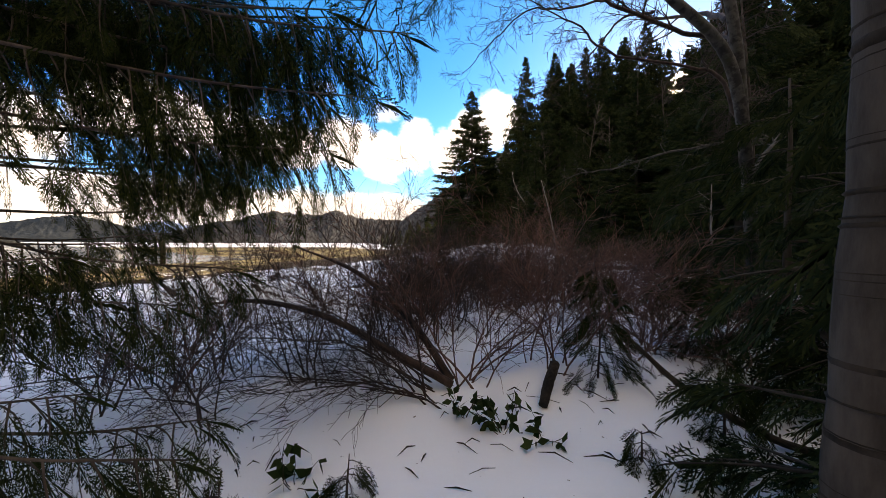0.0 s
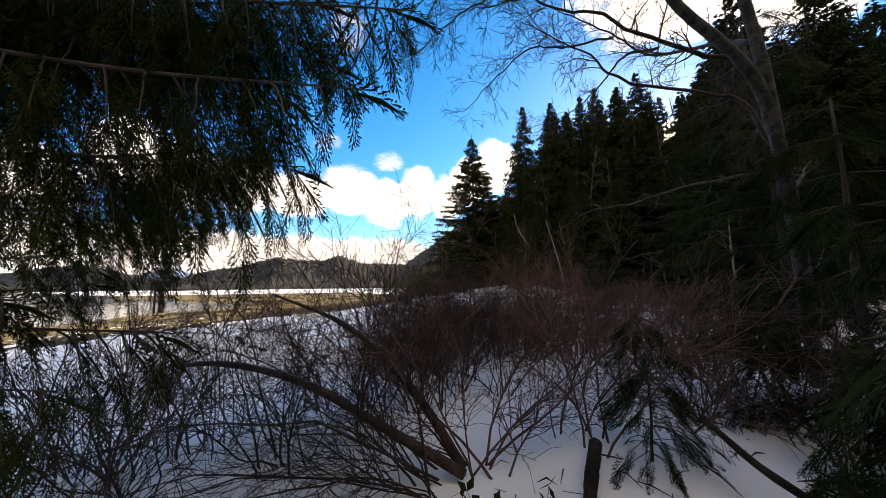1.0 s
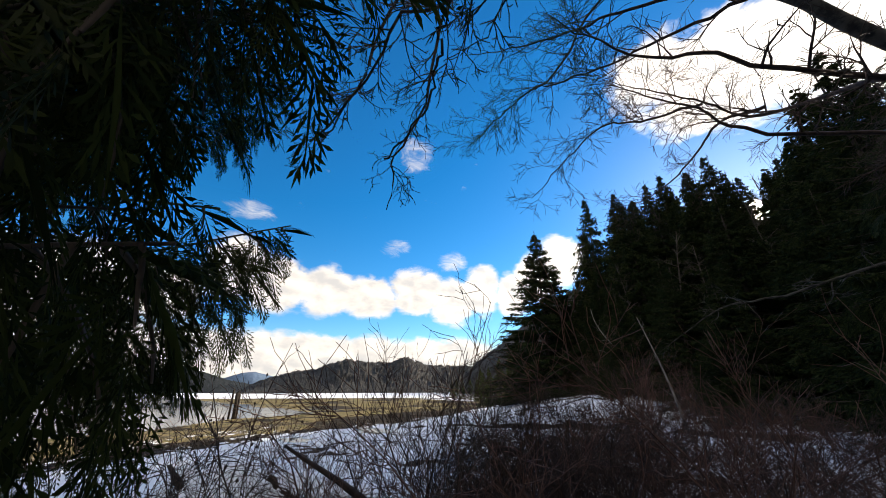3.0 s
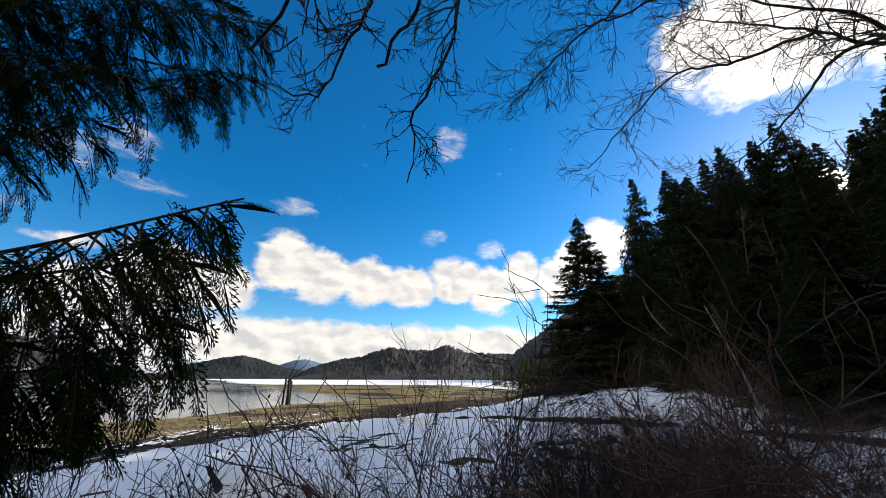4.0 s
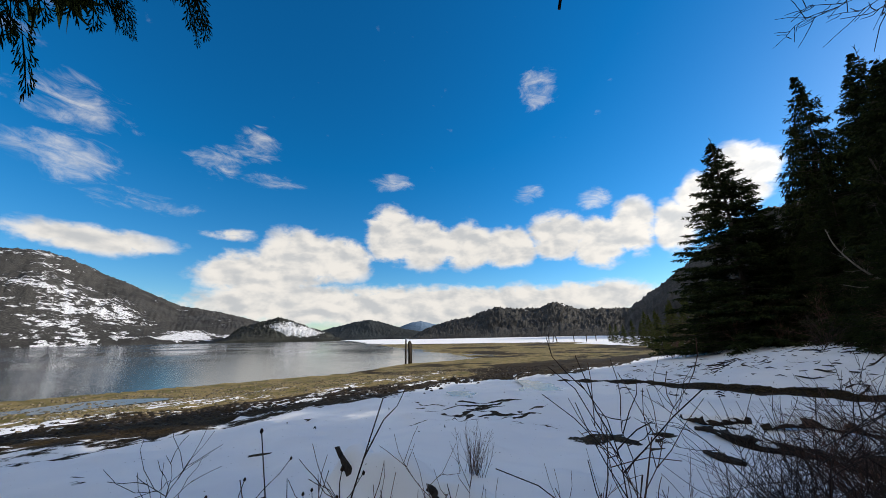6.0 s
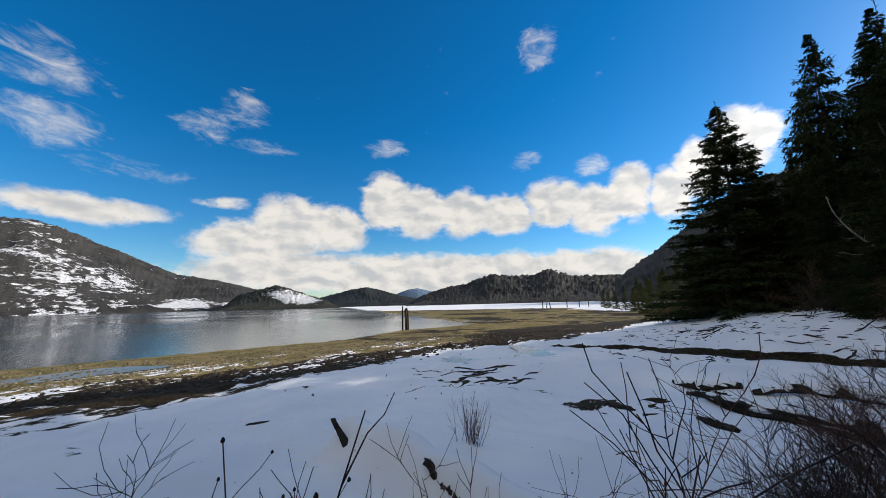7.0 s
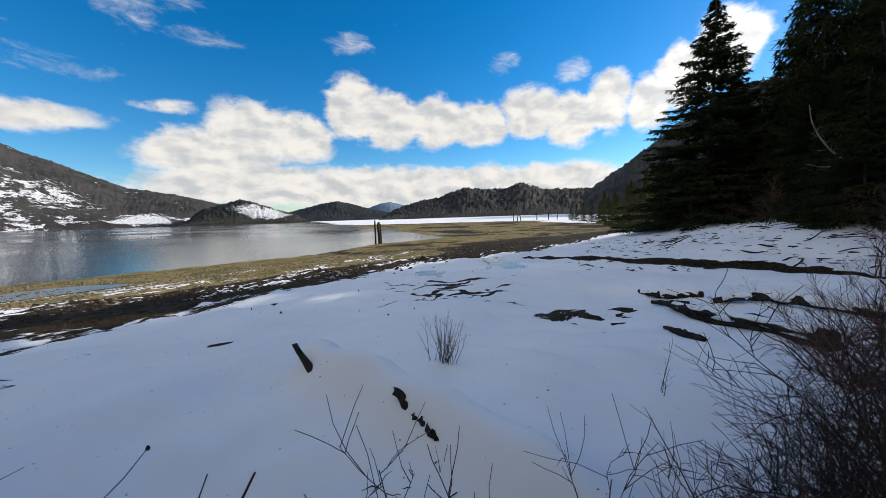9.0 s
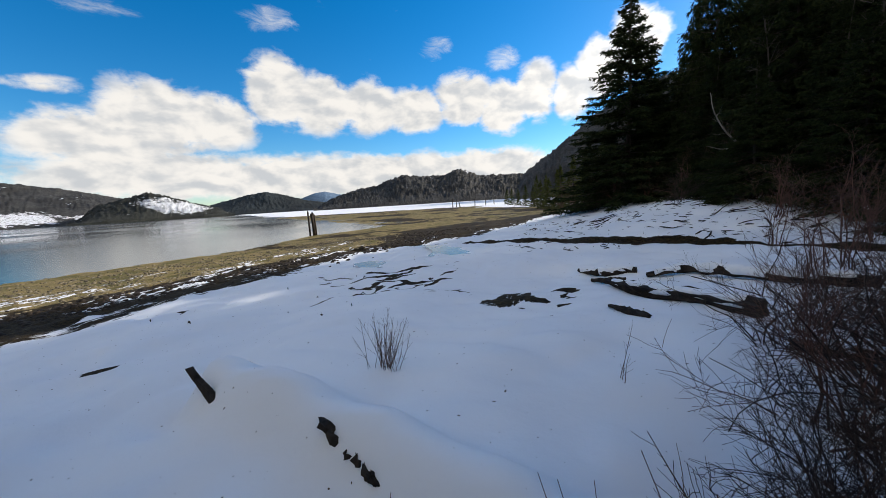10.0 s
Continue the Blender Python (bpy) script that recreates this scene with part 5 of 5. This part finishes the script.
def snowy_log():
    """The big log under the snow ridge, its broken end sticking out."""
    t = thing("fallen_log", (0, 0, 0), "big fallen log buried in snow with a broken end", "log")
    rng = np.random.default_rng(8)
    s = Soup()
    xs = np.linspace(-4.0, 0.3, 24)
    ys = np.interp(xs, [-4.05, -2.2, 0.3], [7.2, 6.75, 6.0])
    zs = np.array([gz(x, y) - float(log_ridge(np.array([x]), np.array([y]))[0]) for x, y in zip(xs, ys)])
    zs = np.convolve(np.pad(zs, 3, mode="edge"), np.ones(7) / 7, "valid")
    s.tube(np.stack([xs, ys, zs + 0.02], 1), np.full(24, 0.13), 14)
    part("trunk", s.mesh("trunk", WET_WOOD), t)
    # splintered slab at the end
    e = Soup()
    a, b = np.array((-3.99, 6.99, 1.74)), np.array((-3.65, 6.95, 1.50))
    k = 12
    V = []
    for i in range(k):
        p = a + (b - a) * i / (k - 1)
        w = 0.012 + 0.06 * (i / (k - 1)) ** 0.8 + rng.normal(0, 0.008)
        V.append(np.array([p + (0.01, -0.02, w * 0.45), p + (0.02, 0.02, w * 0.45), p + (0.03, 0.03, -w), p + (0.01, -0.03, -w)]))
    f = [(i * 4 + j, i * 4 + (j + 1) % 4, i * 4 + 4 + (j + 1) % 4, i * 4 + 4 + j) for i in range(k - 1) for j in range(4)]
    e.add(np.concatenate(V), f + [(3, 2, 1, 0), (k * 4 - 4, k * 4 - 3, k * 4 - 2, k * 4 - 1)])
    part("broken_end", e.mesh("broken_end", WET_WOOD, False), t, "splintered dark broken end")
    for px, up, r, tilt in ((-2.47, 0.085, 0.062, 0.4), (-2.40, 0.05, 0.045, 0.9), (-2.27, 0.02, 0.026, 0.2), (-2.18, 0.015, 0.03, 0.7), (-2.09, -0.01, 0.05, 0.3), (-2.03, -0.03, 0.04, 0.8), (-1.2, 0.0, 0.02, 0.5)):
        px += 0.2
        d = -0.19 + up * 0.5
        py = float(np.interp(px, xs, ys)) + 0.03 + d
        pz = gz(px, py) + up * 0.25
        h = Soup()
        k = rng.uniform(0.6, 1.0, 5)
        h.tube([(px - r, py + 0.03, pz + r * tilt), (px - r * 0.5, py - 0.01, pz + r * 0.5 * tilt), (px, py - 0.015, pz), (px + r * 0.6, py, pz - r * 0.6), (px + r, py + 0.02, pz - r)],
               [0.006, r * 0.6 * k[0], r * 0.75 * k[1], r * 0.6 * k[2], 0.006], 8)
        h.v[0] += rng.normal(0, 0.006, h.v[0].shape)
        part("bare_bark", h.mesh("bare_bark", WET_WOOD, False), t, "patch of dark bark showing through the snow")


snowy_log()


def fallen_branch():
    log([(1.95, 2.72, 2.02), (2.15, 2.75, 1.92), (2.35, 2.62, 1.72), (2.6, 2.5, 1.35), (2.75, 2.45, 1.1)], (0.018, 0.035, 0.05, 0.055, 0.06), WET_WOOD, "dark broken limb leaning out of the snow", 215, "fallen_limb", "fallen limbs", 0.06)
    log([on(1.75, 3.6, 0.32), on(1.95, 3.45, 0.18), on(2.25, 3.2, 0.06), on(2.5, 3.05, 0.03)], (0.012, 0.018, 0.02, 0.022), WET_WOOD, "thin fallen branch lying in the snow", 216, "fallen_limb", "fallen limbs", 0.06)
    log([on(1.12, 3.55, 0.03), on(1.2, 3.68, 0.08), on(1.3, 3.85, 0.12)], (0.03, 0.035, 0.035), WET_WOOD, "sawn-off stub sticking out of the snow", 217, "fallen_limb", "fallen limbs", 0.05)
    log([on(0.55, 3.8, 0.05), on(0.1, 3.85, 0.30), on(-0.4, 3.95, 0.52), on(-0.95, 4.1, 0.62), on(-1.5, 4.3, 0.55)], (0.03, 0.026, 0.022, 0.018, 0.008), TWIG, "bent mossy limb arching over the snow", 218, "fallen_limb", "fallen limbs", 0.05)
    log([on(0.55, 3.85, 0.05), on(0.25, 4.0, 0.45), on(-0.2, 4.2, 0.8), on(-0.8, 4.4, 0.98)], (0.03, 0.024, 0.018, 0.007), TWIG, "bent mossy limb arching over the snow", 219, "fallen_limb", "fallen limbs", 0.05)


fallen_branch()


def dead_snag(pts, r, label, seed, twig=0.3):
    rng = np.random.default_rng(seed)
    t = thing("dead_sapling", (0, 0, 0), label, "dead tree", "dead saplings")
    line = curve_points(pts, 12)
    s = Soup()
    rr = np.linspace(r, r * 0.3, 12)
    s.tube(line, rr, 6)
    twigs_on(rng, s, line, rr, 2, twig, 0.3, 0.9, 0.0, None, 3, 0.003)
    part("stem", s.mesh("stem", GREY_TWIG), t)


dead_snag([on(4.6, 12.6), (4.3, 12.5, 3.0), (3.9, 12.4, 4.4)], 0.035, "leaning grey dead sapling among shrubs", 231)
dead_snag([on(6.2, 8.2), (6.1, 8.25, 2.6), (6.05, 8.2, 3.6)], 0.03, "leaning grey dead sapling among shrubs", 232, 0.5)
dead_snag([(6.8, 24.4, 4.9), (6.3, 24.4, 5.5), (5.9, 24.5, 6.4), (5.75, 24.5, 7.2)], 0.045, "pale bare limb reaching out of the forest", 233, 0.6)
dead_snag([(6.8, 24.4, 4.7), (6.2, 24.3, 4.65), (5.7, 24.2, 4.8)], 0.035, "pale bare limb reaching out of the forest", 234, 0.4)


def pilings():
    t = thing("mooring_piles", (-28.7, 38.9, 0), "pair of weathered dark mooring piles at the waterline", "piles")
    for dx, dy, h, tx, r in ((-0.45, 0.0, 2.95, 0.0, 0.11), (0.05, 0.1, 2.75, 0.05, 0.17), (0.35, -0.15, 2.6, -0.22, 0.17), (0.2, 0.25, 2.5, -0.05, 0.16)):
        s = Soup()
        s.tube([(dx, dy, -0.7), (dx + tx * 0.4, dy, h * 0.5), (dx + tx, dy, h - 0.12), (dx + tx, dy, h)], [r, r * 0.95, r * 0.85, r * 0.5], 10)
        part("pile", s.mesh("pile", WET_WOOD), t)


pilings()
for i, (x, y, h, lean) in enumerate(((-44, 148, 3.6, 0.0), (-42.5, 148, 3.0, 0.5), (-41, 149, 2.6, -0.6), (-37, 160, 3.4, 0.0), (-33, 165, 3.2, 0.1), (-30, 170, 2.8, 0), (-24, 175, 3.0, 0), (-20, 180, 2.6, 0.2))):
    t = thing("old_post", (x, y, gz(x, y)), "old weathered post on the far mud flat", "post", "old posts")
    s = Soup()
    s.tube([(0, 0, -0.5), (lean * 0.5, 0, h * 0.5), (lean, 0, h)], [0.2, 0.18, 0.15], 8)
    part("pole", s.mesh("pole", WET_WOOD), t)


def puddle(pts, label):
    z = float(np.mean([gz(x, y) for x, y in pts])) + 0.03
    c = np.mean(np.array(pts), axis=0)
    line = curve_points([(x, y, 0) for x, y in list(pts) + [pts[0]]], 36)[:-1]
    V = [(x, y, z) for x, y, _ in line] + [(*c, z)]
    n = len(line)
    me = tri_mesh("puddle", V, [(i, (i + 1) % n, n) for i in range(n)], ICE)
    tagged(new("puddle", me), label, "puddle", "puddles")


puddle([(-8.1, 15.75), (-7.6, 16.3), (-6.6, 16.0), (-6.5, 15.3), (-7.0, 14.8)], "blue-grey icy puddle in the snow")
puddle([(-7.3, 20.6), (-5.5, 20.0), (-4.0, 18.2), (-4.3, 17.5), (-5.6, 17.2), (-6.0, 18.6)], "grey refrozen puddle among snow")
puddle([(-25.5, 6.2), (-25.6, 9.8), (-23.2, 11.9), (-22.5, 11.6), (-22.9, 9.0), (-23.6, 6.4)], "shallow pool lying on the gravel shore")


def shore_stones():
    """Loose stones and weed clods along the tide line: too many to count."""
    rng = np.random.default_rng(17)
    for name, mat, lo, hi, count, size, label in (("shore_stones", STONE, 2.0, 14.5, 2600, 0.085, "scattered tan stones along the water's edge"),
                                                  ("weed_clods", WET_WOOD, 13.5, 19.0, 1500, 0.10, "dark clods of weed and bark along the drift line")):
        V, T = [], []
        for k in range(count):
            y = rng.uniform(2, 34)
            d = rng.normal((lo + hi) / 2, (hi - lo) / 4)
            x = float(shore_x(y)) + d
            r = size * rng.uniform(0.35, 1.3)
            p = np.array((x, y, gz(x, y)))
            i = len(V)
            for a in range(5):
                V.append(p + r * np.array((math.cos(a * 1.257), math.sin(a * 1.257), -0.15)) * rng.uniform(0.8, 1.3))
            for a in range(5):
                V.append(p + r * np.array((0.6 * math.cos(a * 1.257 + 0.5), 0.6 * math.sin(a * 1.257 + 0.5), 0.5 * rng.uniform(0.6, 1.3))))
            for a in range(5):
                b = (a + 1) % 5
                T.extend([(i + a, i + b, i + 5 + a), (i + b, i + 5 + b, i + 5 + a)])
            T.extend([(i + 5, i + 6, i + 7), (i + 5, i + 7, i + 8), (i + 5, i + 8, i + 9)])
        tagged(new(name, tri_mesh(name, V, T, mat)), label, "stones", kind="stuff")
    # twigs and bark crumbs on the snow bank
    s = Soup()
    for k in range(330):
        x, y = rng.uniform(-3, 8), rng.uniform(17, 31)
        if rng.uniform() < 0.04:
            x, y = rng.uniform(-9, -4), rng.uniform(9, 17)
        a, ln = rng.uniform(0, math.pi), rng.uniform(0.06, 0.5) * (1 if y > 17 else 0.35)
        z = gz(x, y) + 0.01
        s.tube([(x, y, z), (x + math.cos(a) * ln * 0.5, y + math.sin(a) * ln * 0.5, z + rng.uniform(0.0, 0.06)), (x + math.cos(a) * ln, y + math.sin(a) * ln, z)],
               [0.006, 0.018 * rng.uniform(0.5, 1.4), 0.005], 4)
    for k in range(480):
        x, y = rng.uniform(-2.5, 3.2), rng.uniform(2.4, 6.2)
        a, ln = rng.uniform(0, math.pi), rng.uniform(0.02, 0.22)
        z = gz(x, y) + 0.006
        s.tube([(x, y, z), (x + math.cos(a) * ln * 0.5, y + math.sin(a) * ln * 0.5, z + rng.uniform(0.0, 0.03)), (x + math.cos(a) * ln, y + math.sin(a) * ln, z)],
               [0.0015, 0.004 * rng.uniform(0.5, 1.6), 0.0015], 4)
    tagged(new("bark_litter", s.mesh("bark_litter", WET_WOOD)), "dark twigs and bark scattered over the snow", "litter", kind="stuff")


shore_stones()
